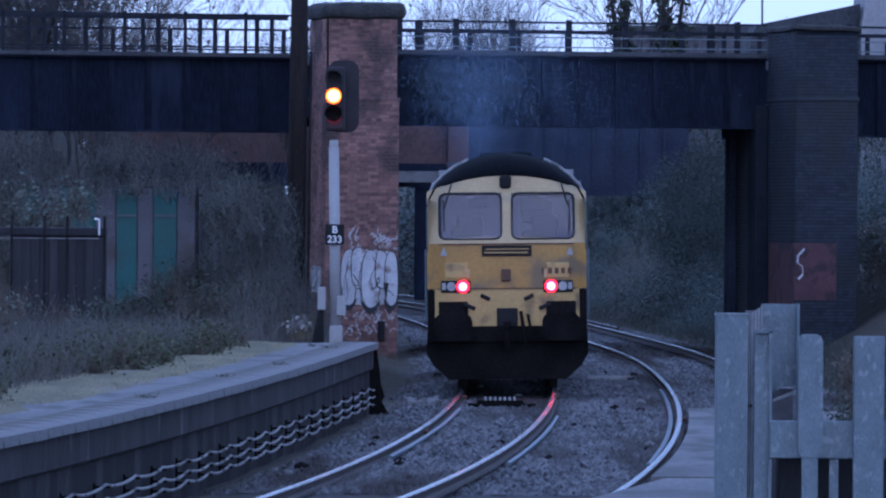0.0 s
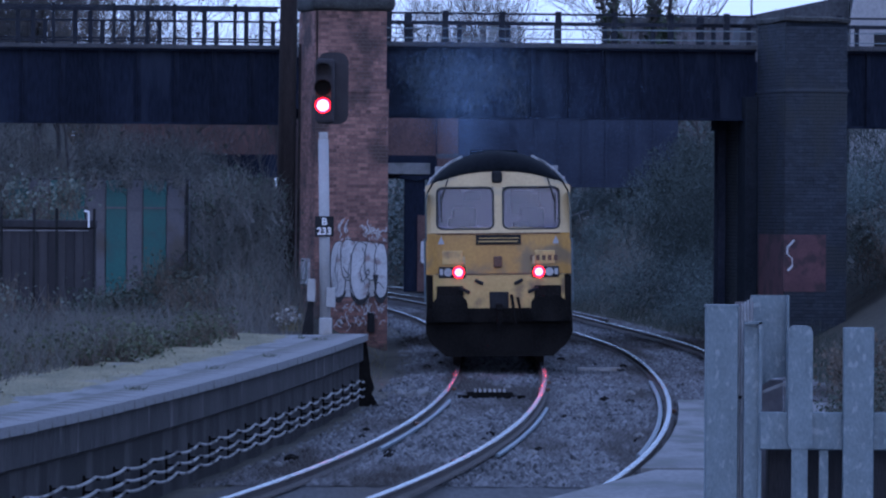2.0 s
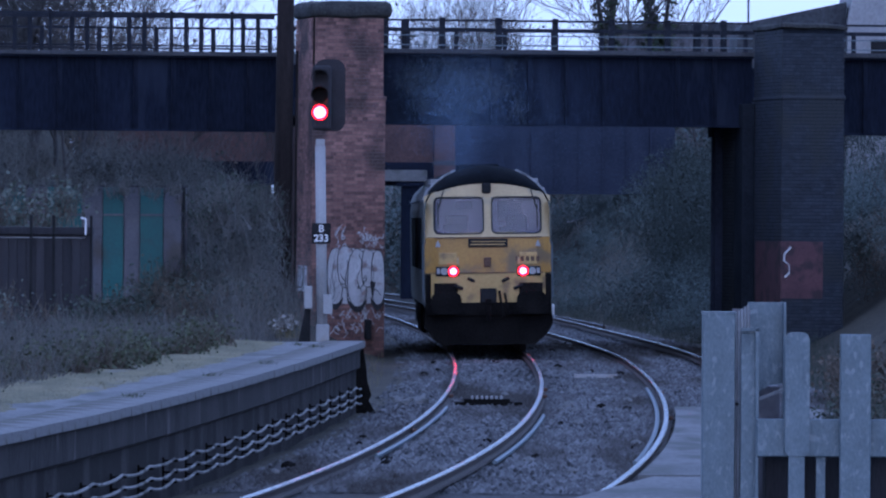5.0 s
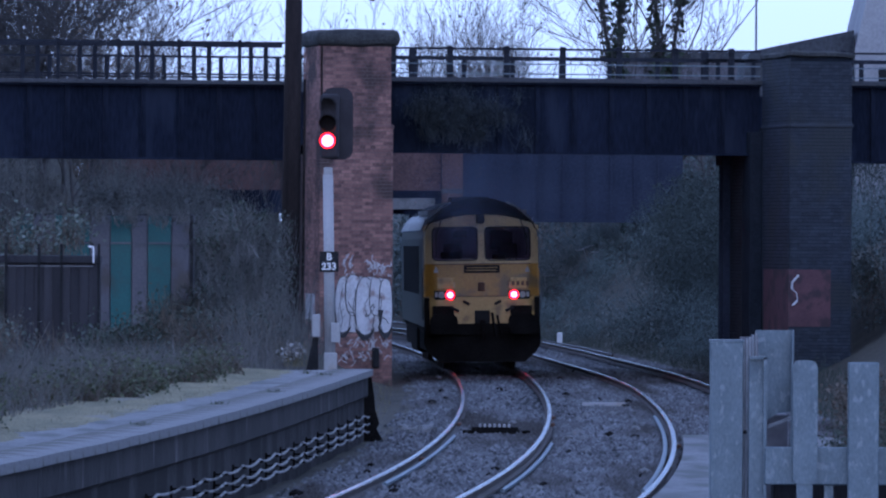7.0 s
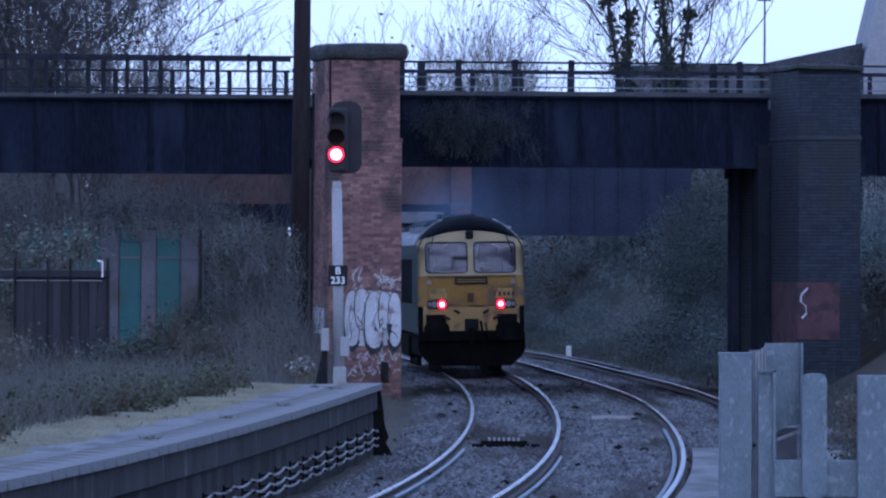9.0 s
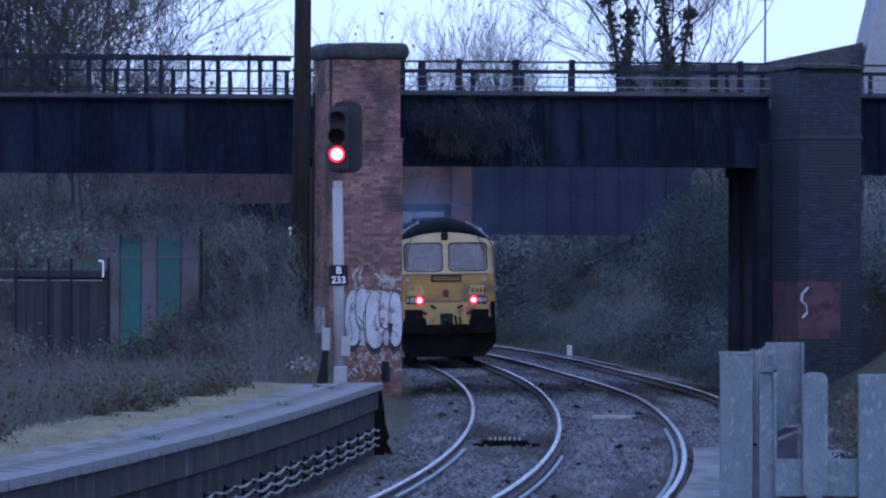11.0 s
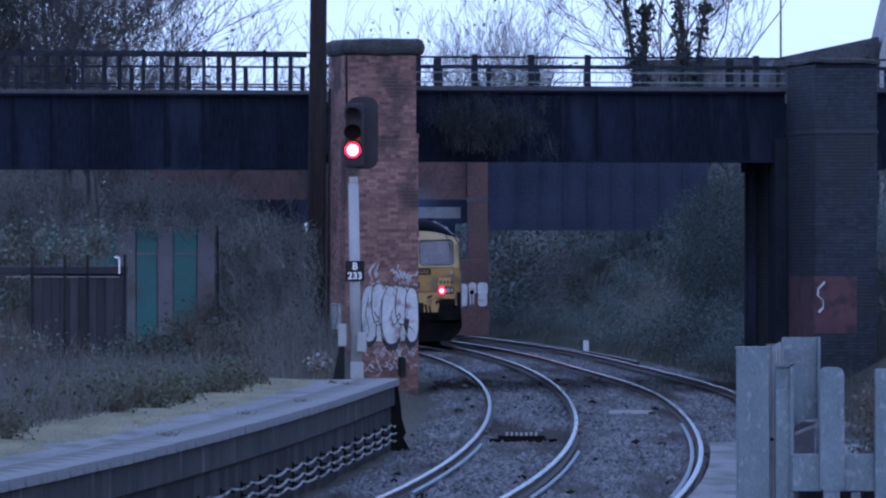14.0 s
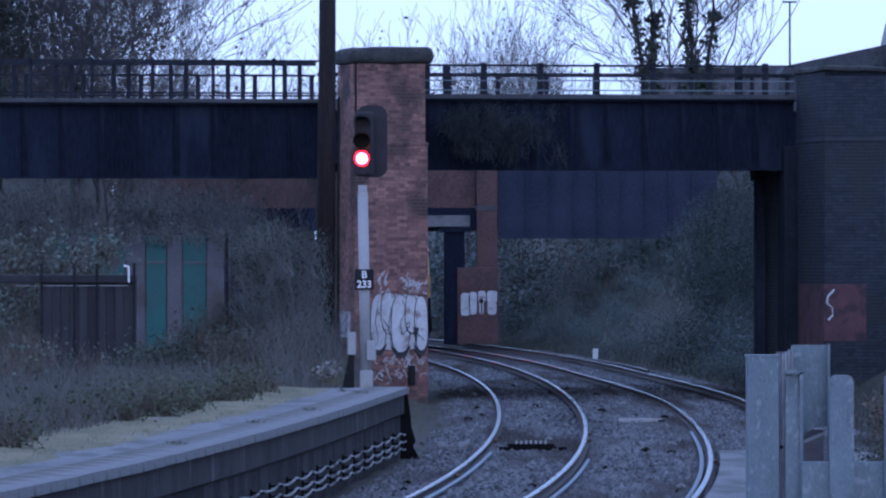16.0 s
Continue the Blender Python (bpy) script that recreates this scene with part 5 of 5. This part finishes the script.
# ---- second bridge beyond, with brick piers and a dark column ----
def far_bridge():
    y = 246.0
    t = thing("far_bridge", "second girder bridge of brick and dark steel farther along", "bridge", (0, y, 0))
    part("girder", boxes((1.705, 9.220, 0, 0.4, 3.710, 6.267), bevel=0.0), GIRDER_BLUE, t, "blue-grey plate girder")
    for i in range(9):
        part("stiffener", boxes((1.860 + 0.8135 * i, 1.937 + 0.8135 * i, -0.1, -0.002, 3.749, 6.267)), GIRDER_BLUE, t)
    part("bottom_flange", boxes((1.705, 9.220, -0.15, 0.5, 3.613, 3.710 - 0.003)), GIRDER_BLUE, t)
    part("parapet_wall", boxes((-11.312, 0.930, 0.3, 0.7, 4.678, 6.422)), SOOT_BRICK, t, "sooty red-brick parapet")
    part("low_girder", boxes((-11.312, 1.007, 0.1, 0.5, 3.884, 4.678 - 0.003)), GIRDER, t)
    part("bearing_beam", boxes((-0.891, 0.736, -0.3, 0.09, 4.020, 4.407), bevel=0.02), CONCRETE, t, "pale concrete bearing beam")
    part("pier", boxes((0.969, 1.685, 0.0, 2.0, 0.0, 6.422), bevel=0.02), SOOT_BRICK, t, "red-brick pier")
    part("pier_band", boxes((0.930, 1.705, -0.03, -0.001, 4.581, 4.736)), KERB, t)
    part("wing_wall", boxes((0.310, 1.705, -0.6, -0.1, 0.0, 2.625), bevel=0.02), SOOT_BRICK, t, "low brick wing wall")
    part("column", boxes((-0.155, 0.562, -0.5, 0.09, 0.0, 3.903), bevel=0.03), GIRDER, t, "dark steel column")
    part("column_head", boxes((-0.310, 0.814, -0.6, 0.08, 3.845, 3.981)), GIRDER, t)
    part("far_abutment", boxes((7.671, 9.995, 0.5, 6, 0.0, 3.710)), BLUE_BRICK, t)
    part("deck", boxes((-11.312, 9.220, 0.75, 7.0, 4.717, 5.104)), GIRDER, t)
    part("rear_wall", boxes((-11.312, 9.220, 7.0, 7.4, 3.903, 6.267)), GIRDER, t)
    part("left_abutment", boxes((-11.312, -4.726, 0.8, 7, 0.0, 3.903)), BLUE_BRICK, t)
    bm = bmesh.new()
    for a, b, c, d in ((0.426, 0.736, 0.979, 1.753), (0.697, 0.969, 1.017, 1.792), (1.007, 1.278, 1.424, 1.831), (1.046, 1.201, 1.017, 1.579), (1.317, 1.666, 1.405, 1.831), (1.337, 1.646, 1.017, 1.443)):
        plate(bm, rounded(a, b, c, d, 0.1, 4), -0.612, -0.604)
    tagged(part("graffiti", bm, WHITE_PAINT, t, "white bubble graffiti"), kind="stuff")


far_bridge()


def blob(a, b, z0, z1, seed, n, rough, square):
    """An uneven rounded outline that fills that rectangle."""
    out = []
    for k in range(n):
        g = k * math.tau / n
        c, d = math.cos(g), math.sin(g)
        r = 1 / (abs(c) ** square + abs(d) ** square) ** (1 / square) * (1 + rough * noise.noise(Vector((c * 1.3, d * 1.3, seed * 7.1))))
        out.append(((a + b) / 2 + (b - a) / 2 * r * c, (z0 + z1) / 2 + (z1 - z0) / 2 * r * d))
    return out


def graffiti():
    """Bubble letters sprayed on the pier, white with black outlines, in the pier's own frame."""
    p = thing("graffiti", "white bubble graffiti with black outlines sprayed on brick", "graffiti", (*CORNER, 0), SKEW)
    y = -0.034
    part("ground_coat", plate(bmesh.new(), blob(-1.2, 0.01, 0.95, 2.12, 3, 40, 0.03, 4), y + 0.006, y + 0.015), WHITE_PAINT, p, "worn white base coat")
    shapes = [(-1.20, -0.86, 0.93, 2.10), (-0.98, -0.62, 1.30, 2.18), (-0.76, -0.36, 0.88, 2.10), (-0.47, -0.20, 1.32, 2.12), (-0.27, 0.02, 0.92, 2.08)]
    for i, (a, b, z0, z1) in enumerate(shapes):
        out = blob(a, b, z0, z1, i, 26, 0.10, 2.6)
        part("letter", plate(bmesh.new(), out, y - 0.012 * i, y + 0.014), WHITE_PAINT, p, "white bubble letter")
        bm = bmesh.new()
        ring_tube(bm, [(x, y - 0.012 * i - 0.002, z) for x, z in out], 0.008, 4)
        part("outline", bm, BLACK_PAINT, p, "thin black spray line")
        if z0 > 1.2:
            continue
        bm, n = bmesh.new(), 8
        low = [(a + (b - a) * k / n, z0 + 0.16 * (2 * k / n - 1) ** 2) for k in range(n + 1)]
        plate(bm, [(x, z - 0.06 - 0.05 * (1 - (2 * k / n - 1) ** 2)) for k, (x, z) in enumerate(low)] + [(x, z + 0.015) for x, z in reversed(low)], y - 0.012 * i - 0.004, y + 0.01)
        part("drop_shadow", bm, BLACK_PAINT, p, "black sprayed scallop")
    part("fill_patch", plate(bmesh.new(), [(-0.30, 1.42), (-0.17, 1.42), (-0.21, 1.25), (-0.22, 1.1), (-0.27, 1.3)], y - 0.062, y + 0.01), BLACK_PAINT, p, "black sprayed wedge")
    rnd = random.Random(4)
    bm = bmesh.new()
    for i in range(4):
        x, bend = -1.08 + 0.28 * i, rnd.uniform(0.02, 0.06)
        z0, z1 = rnd.uniform(1.02, 1.25), rnd.uniform(1.75, 2.06)
        pts = [(x + bend * math.sin(k * 1.1 + i), y - 0.055, z0 + (z1 - z0) * k / 7) for k in range(8)]
        for c, d in zip(pts, pts[1:]):
            rod(bm, c, d, 0.006, sides=4)
    tagged(part("inner_line", bm, BLACK_PAINT, p, "thin black wavy spray lines"), kind="stuff")
    for zone, n, m in (((-1.15, 0.0, 0.3, 0.84), 44, WHITE_PAINT), ((-1.2, -0.75, 2.12, 2.45), 14, WHITE_PAINT), ((-0.45, 0.0, 2.15, 2.38), 26, WHITE_PAINT), ((-1.15, -0.05, 1.1, 2.0), 7, BLACK_PAINT)):
        bm = bmesh.new()
        for _ in range(n):
            x, z = rnd.uniform(zone[0], zone[1]), rnd.uniform(zone[2], zone[3])
            pts = [(x, z)]
            for _ in range(3):
                pts.append((min(max(pts[-1][0] + rnd.uniform(-0.07, 0.07), -1.3), 0.0), pts[-1][1] + rnd.uniform(-0.09, 0.12)))
            yy = y - 0.05 if m is BLACK_PAINT else -0.022
            for c, d in zip(pts, pts[1:]):
                rod(bm, (c[0], yy, c[1]), (d[0], yy, d[1]), 0.008, sides=4)
        tagged(part("scrawl", bm, m, p, "thin sprayed scrawl"), kind="stuff")
    part("side_patch", boxes((-1.56, -1.548, 0.5, 1.7, 1.2, 1.75)), WHITE_PAINT, p, "faded white patch on the pier side")
    part("foot_block", boxes((-0.40, -0.28, -0.25, -0.02, 0.2, 0.62), bevel=0.02), BLACK, p, "dark block at the pier foot")


graffiti()


# ---- roofs beyond the bridge ----
def houses():
    t = thing("slate_house", "grey slate roof of a house with pale gable beyond", "house", (0, 200, 0))
    bm = bmesh.new()
    plate(bm, [(9.0, 6.2), (9.25, 8.02), (9.4, 8.26), (12.25, 8.86), (12.25, 6.2)], 0, 5)
    part("roof", bm, ROOF, t, "weathered grey slate roof")
    part("lower_wall", boxes((10.3, 12.2, 0.3, 4.8, 2.0, 6.2)), GREY_CLAD, t)
    bm = bmesh.new()
    plate(bm, [(12.26, 2.0), (12.26, 8.3), (12.45, 9.2), (13.1, 11.9), (16, 11.9), (16, 2.0)], -0.6, 6)
    part("gable", bm, RENDER_WALL, t, "pale rendered gable wall")
    bm = bmesh.new()
    plate(bm, [(12.9, 5.4), (12.9, 7.8), (14.0, 7.8), (14.0, 5.4)], -0.65, -0.602)
    part("window", bm, BLACK, t)
    w = thing("far_house", "grey rendered house with slate roof in the distance", "house", (0, 330, 0))
    part("wall", boxes((9.5, 16.5, 0, 6, 0.0, 11.4)), GREY_CLAD, w)
    part("roof", boxes((9.3, 16.7, -0.2, 6.2, 11.4, 11.75), bevel=0.05), ROOF, w)
    m = thing("street_lamp", "thin grey street lamp mast beyond the roofs", "street lamp", (10.95, 230, 2.8))
    part("mast", rod(bmesh.new(), (0, 0, 0), (0, 0, 8.3), 0.05, 0.03, 8), GREY_CLAD, m)
    part("lamp_head", boxes((-0.22, 0.22, -0.06, 0.06, 8.3, 8.36), bevel=0.01), GREY_CLAD, m)


houses()


# ---- loose things on and beside the track ----
def track_things():
    t = thing("treadle_board", "dark board with a row of pale studs between the rails", "board", (1.28, 111, -0.12))
    part("board", boxes((-0.36, 0.36, 0.0, 0.5, 0.0, 0.10), (-0.5, 0.55, 0.1, 0.4, 0.0, 0.05), bevel=0.012), UNDERFRAME, t)
    for i in range(7):
        part("stud", boxes((-0.25 + 0.075 * i, -0.21 + 0.075 * i, 0.02, 0.09, 0.10, 0.15), bevel=0.006), POST_GREY, t, "pale stud")
    t = thing("timber_plank", "pale weathered timber plank lying on ballast", "plank", (3.1, 131, -0.13), 1.0)
    part("plank_body", boxes((0, 0.78, 0, 0.12, 0.0, 0.07), bevel=0.006), POST_GREY, t)
    part("plank_end", boxes((0.72, 0.85, -0.1, -0.004, 0.0, 0.04), bevel=0.004), BLACK, t)
    t = thing("spare_rail", "long rusty spare rail lying beside the track", "rail")
    mid = lambda y: middle_two(y) + 1.32
    web = [(-0.07, -0.14), (0.07, -0.14), (0.02, -0.1), (0.02, -0.05), (0.036, -0.04), (0.036, 0.0), (-0.036, 0.0), (-0.036, -0.04), (-0.02, -0.05), (-0.02, -0.1)]
    soup("rail_body", *sweep(mid, web, 186, 250), RAIL_SIDE, t)
    soup("rail_head", *sweep(mid, [(-0.03, 0.001), (0.03, 0.001), (0.03, 0.006), (-0.03, 0.006)], 186, 250), RAIL_TOP, t)
    t = thing("marker_post", "short white concrete marker post beside the track", "post", (middle_two(214) + 1.9, 214, -0.2))
    part("shaft", boxes((-0.08, 0.08, -0.06, 0.06, 0.0, 0.42), bevel=0.02), WHITE, t)
    t = thing("crossing_panel", "pale concrete slab laid between the rails", "slab")
    soup("slab", *sweep(middle_two, [(-0.62, -0.2), (0.62, -0.2), (0.62, 0.0), (-0.62, 0.0)], 78, 106.5), CONCRETE, t)
    t = thing("cess_walkway", "pale concrete walkway beside the second track", "walkway")
    soup("slab", *sweep(lambda y: middle_two(y) + 1.7, [(-0.7, -0.3), (0.7, -0.3), (0.7, -0.03), (-0.7, -0.03)], 55, 106.5), CONCRETE, t)
    for line, off, y0, y1 in ((middle, -0.63, 86, 108), (middle, 0.88, 84, 104), (middle_two, -0.88, 84, 121)):
        t = thing("track_conduit", "thin grey conduit lying beside the rail", "conduit", group="conduits beside the rails")
        soup("pipe", *sweep(lambda y: line(y) + off, [(-0.025, -0.10), (0.025, -0.10), (0.03, -0.07), (0.0, -0.05), (-0.03, -0.07)], y0, y1), GALV, t)
    joint = None
    for line, side, y in ((middle, -1, 115), (middle, 1, 117.5), (middle, 1, 113), (middle, -1, 96), (middle_two, -1, 118), (middle_two, -1, 103)):
        if joint is None:
            joint = thing("fishplate", "rusty bolted fishplate on the rail side", "fishplate", group="fishplates on the rails")
            part("bar", boxes((-0.02, 0.02, -0.3, 0.3, -0.10, -0.045), bevel=0.005), RUST, joint)
            for i in range(4):
                part("bolt", rod(bmesh.new(), (0.02, -0.225 + 0.15 * i, -0.07), (0.05, -0.225 + 0.15 * i, -0.07), 0.02, sides=6), RUST, joint)
            o = joint
            o.matrix_basis = pose(line(y) + side * 0.7525 + 0.045, y, 0.05 if side > 0 else 0.0)
        else:
            copy_thing(joint, pose(line(y) + side * 0.7525 + 0.045, y, 0.05 if side > 0 else 0.0))
    rnd = random.Random(6)
    for i in range(9):
        x = middle(112.5) - 1.55 + rnd.uniform(0, 0.55)
        t = thing("scrap_piece", "pale scrap of broken concrete and wire", "rubble", (x, 111.5 + rnd.uniform(0, 2.5), -0.14), rnd.uniform(0, 180), group="scrap at the platform end")
        bm = boxes((-0.1, 0.1, -0.06, 0.06, 0, 0.09), bevel=0.02)
        for v in bm.verts:
            v.co += 0.04 * noise.noise_vector(v.co * 8 + Vector((i, 0, 0)))
        part("lump", bm, CONCRETE, t)


track_things()


def weed_tufts():
    for i, (y, off) in enumerate(((103, 0.45), (91, 0.35), (84, 0.5), (105, 0.8), (74, 0.4))):
        t = thing("weed_tuft", "small dark weed growing from the platform joint", "weed", (edge(y) - off, y, PLAT - 0.01), group="weeds on the platform")
        n = 26
        base = RNG.normal(size=(n, 3)) * (0.06, 0.25, 0.0)
        tip = base + RNG.normal(size=(n, 3)) * (0.05, 0.05, 0.0) + np.column_stack([np.zeros(n), np.zeros(n), RNG.uniform(0.02, 0.065, n)])
        tagged(cloth("leaf_clump", *stems(base, tip, np.full(n, 0.006)), TUFT, t), kind="stuff")


weed_tufts()


def leaf_clump():
    t = thing("dead_clump", "pale dried clump of leaves beside the signal foot", "plant", (-1.86, 112.4, 0.98))
    p = RNG.normal(size=(420, 3)) * (0.085, 0.08, 0.06) + (0, 0, 0.12)
    p = p[p[:, 2] > 0]
    tagged(cloth("leaf_mass", *leaves(p, 0.05), PALE_DEAD, t), kind="stuff")
    base = RNG.normal(size=(40, 3)) * (0.08, 0.08, 0.0) + (0, 0, -0.1)
    tip = base + RNG.normal(size=(40, 3)) * (0.12, 0.1, 0.04) + (0, 0, 0.35)
    tagged(cloth("stalk_mass", *stems(base, tip, np.full(40, 0.006)), DRY, t), kind="stuff")


leaf_clump()


def bank_litter():
    for x, y, z, turn in ((6.07, 256, 2.75, 25), (6.5, 255, 2.62, 40), (4.6, 252, 1.9, 10)):
        t = thing("fallen_branch", "pale broken branch caught in the bank scrub", "branch", (x, y, z), group="litter on the bank")
        bm = bmesh.new()
        a = Vector((-0.3, 0, -0.1))
        for i in range(4):
            b = a + Vector((0.17, 0.05 * (i % 2), 0.02 + 0.06 * math.sin(i + turn)))
            rod(bm, a, b, 0.035 - 0.006 * i, 0.03 - 0.006 * i, 6)
            a = b
        rod(bm, (0, 0, -0.05), (0.1, 0, -z + ground_z(x, y)), 0.02, 0.02, 5)
        part("limb", bm, POST_GREY, t)


bank_litter()


# ---- ballast stones ----
def stones():
    n = 90000
    y = RNG.uniform(1 / 215, 1 / 76, n)
    y = 1 / y
    a = np.array([middle(v) - 1.9 for v in y])
    b = np.array([middle_two(v) + 2.3 for v in y])
    x = a + (b - a) * RNG.uniform(0, 1, n)
    s = RNG.uniform(0.02, 0.034, n) * np.where(RNG.uniform(0, 1, n) < 0.18, 1.9, 1.0)
    z = -0.145 + s * 0.2 - 0.05 * ((x < a + 0.25) | (x > b - 0.25))
    c = np.column_stack([x, y, z])
    base = np.array([(1, 0, 0), (0, 1, 0), (-1, 0, 0), (0, -1, 0), (0.3, 0.2, 1), (-0.2, -0.3, -1)], float)
    v = base[None] * s[:, None, None] * RNG.uniform(0.6, 1.3, (n, 6, 1))
    ang = RNG.uniform(0, math.tau, n)
    co, si = np.cos(ang)[:, None], np.sin(ang)[:, None]
    v = np.stack([v[..., 0] * co - v[..., 1] * si, v[..., 0] * si + v[..., 1] * co, v[..., 2] * 0.9], -1) + c[:, None]
    tri = np.array([(0, 1, 4), (1, 2, 4), (2, 3, 4), (3, 0, 4)])
    faces = (np.arange(n)[:, None, None] * 6 + tri[None]).reshape(-1, 3)
    me = bpy.data.meshes.new("ballast_stones")
    me.vertices.add(n * 6)
    me.vertices.foreach_set("co", v.astype(np.float32).ravel())
    me.loops.add(len(faces) * 3)
    me.loops.foreach_set("vertex_index", faces.astype(np.int32).ravel())
    me.polygons.add(len(faces))
    me.polygons.foreach_set("loop_start", np.arange(0, len(faces) * 3, 3, dtype=np.int32))
    me.update(calc_edges=True)
    me.validate()
    me.materials.append(STONE)
    tagged(new("ballast_stones", me), "loose grey ballast stones between and beside the rails", "ballast", kind="stuff")


stones()
lump_random = random.Random(21)
for i in range(60):
    y = 1 / lump_random.uniform(1 / 170, 1 / 80)
    x = middle(y) + lump_random.choice((lump_random.uniform(-1.6, -0.95), lump_random.uniform(-0.6, 0.6), lump_random.uniform(0.95, 2.4)))
    pale = lump_random.random() < 0.45
    bm = bmesh.new()
    bmesh.ops.create_icosphere(bm, subdivisions=1, radius=lump_random.uniform(0.05, 0.1))
    for v in bm.verts:
        v.co = v.co * (1 + 0.5 * noise.noise(v.co * 9 + Vector((i, 0, 0))))
        v.co.z *= 0.7
    lump = part("stone", bm, CONCRETE if pale else UNDERFRAME)
    lump.matrix_basis = pose(x, y, -0.12)
    tagged(lump, "pale lump of stone on the ballast" if pale else "dark lump of clinker on the ballast", "stone", "loose stones on the ballast")


# ---- exhaust ----
def smoke():
    m = bpy.data.materials.new("thin_blue_smoke")
    m.use_nodes = True
    nodes, links = m.node_tree.nodes, m.node_tree.links
    nodes.remove(nodes["Principled BSDF"])
    clear, grey, both = nodes.new("ShaderNodeBsdfTransparent"), nodes.new("ShaderNodeBsdfTranslucent"), nodes.new("ShaderNodeMixShader")
    grey.inputs["Color"].default_value = (0.5, 0.66, 0.9, 1)
    both.inputs[0].default_value = 0.115
    links.new(clear.outputs[0], both.inputs[1])
    links.new(grey.outputs[0], both.inputs[2])
    links.new(both.outputs[0], nodes["Material Output"].inputs["Surface"])
    t = thing("exhaust_smoke", "thin blue exhaust haze rising over the locomotive", "smoke")
    for x, z, wide, tall, n in ((-0.05, 0.45, 0.26, 0.35, 6400), (-0.15, 1.15, 0.5, 0.42, 14500), (0.1, 1.75, 0.75, 0.38, 14500), (0.9, 0.9, 1.3, 0.6, 15000)):
        p = np.array((x, 0, z)) + RNG.normal(size=(n, 3)) * (wide, 0.4, tall)
        tagged(cloth("puff", *leaves(p, 0.025), m, t), kind="stuff")
    return t


SMOKE = smoke()


# ---- what moves ----
def motions():
    rows = []
    for i in range(33):
        t = i * 0.5
        rows.append((t, loco_pose(116.0 + 5.6 * t + 0.098 * t * t)))
    walk(LOCO, rows)
    # the haze trails over the roof, hangs before the girder, then sinks and is drawn under the bridge
    puffs = []
    for i in range(33):
        t = i * 0.5
        y = 122.0 + 5.6 * t + 0.098 * t * t
        y = min(y, 147.5) + (y - min(y, 147.5)) * smooth(6.0, 8.5, t)
        puffs.append((t, pose(middle(y) - 0.55 - 0.1 * math.sin(t * 1.3), y, 3.75 - 1.15 * smooth(5.5, 6.8, t), 0, 0, 3 * t)))
    walk(SMOKE, puffs)
    # the signal changes: the amber lamp turns away and the red one turns to the front
    amber, red = LAMPS
    base_a, base_r = amber.matrix_basis.copy(), red.matrix_basis.copy()
    turn = lambda m, a: m @ pose(0, 0, 0, 0, 0, a)
    walk(amber, [(0.0, turn(base_a, 0)), (1.1, turn(base_a, 0)), (1.17, turn(base_a, 60)), (1.23, turn(base_a, 120)), (1.3, turn(base_a, 180)), (16.0, turn(base_a, 180))])
    walk(red, [(0.0, turn(base_r, 180)), (0.97, turn(base_r, 180)), (1.03, turn(base_r, 120)), (1.1, turn(base_r, 60)), (1.17, turn(base_r, 0)), (16.0, turn(base_r, 0))])


motions()
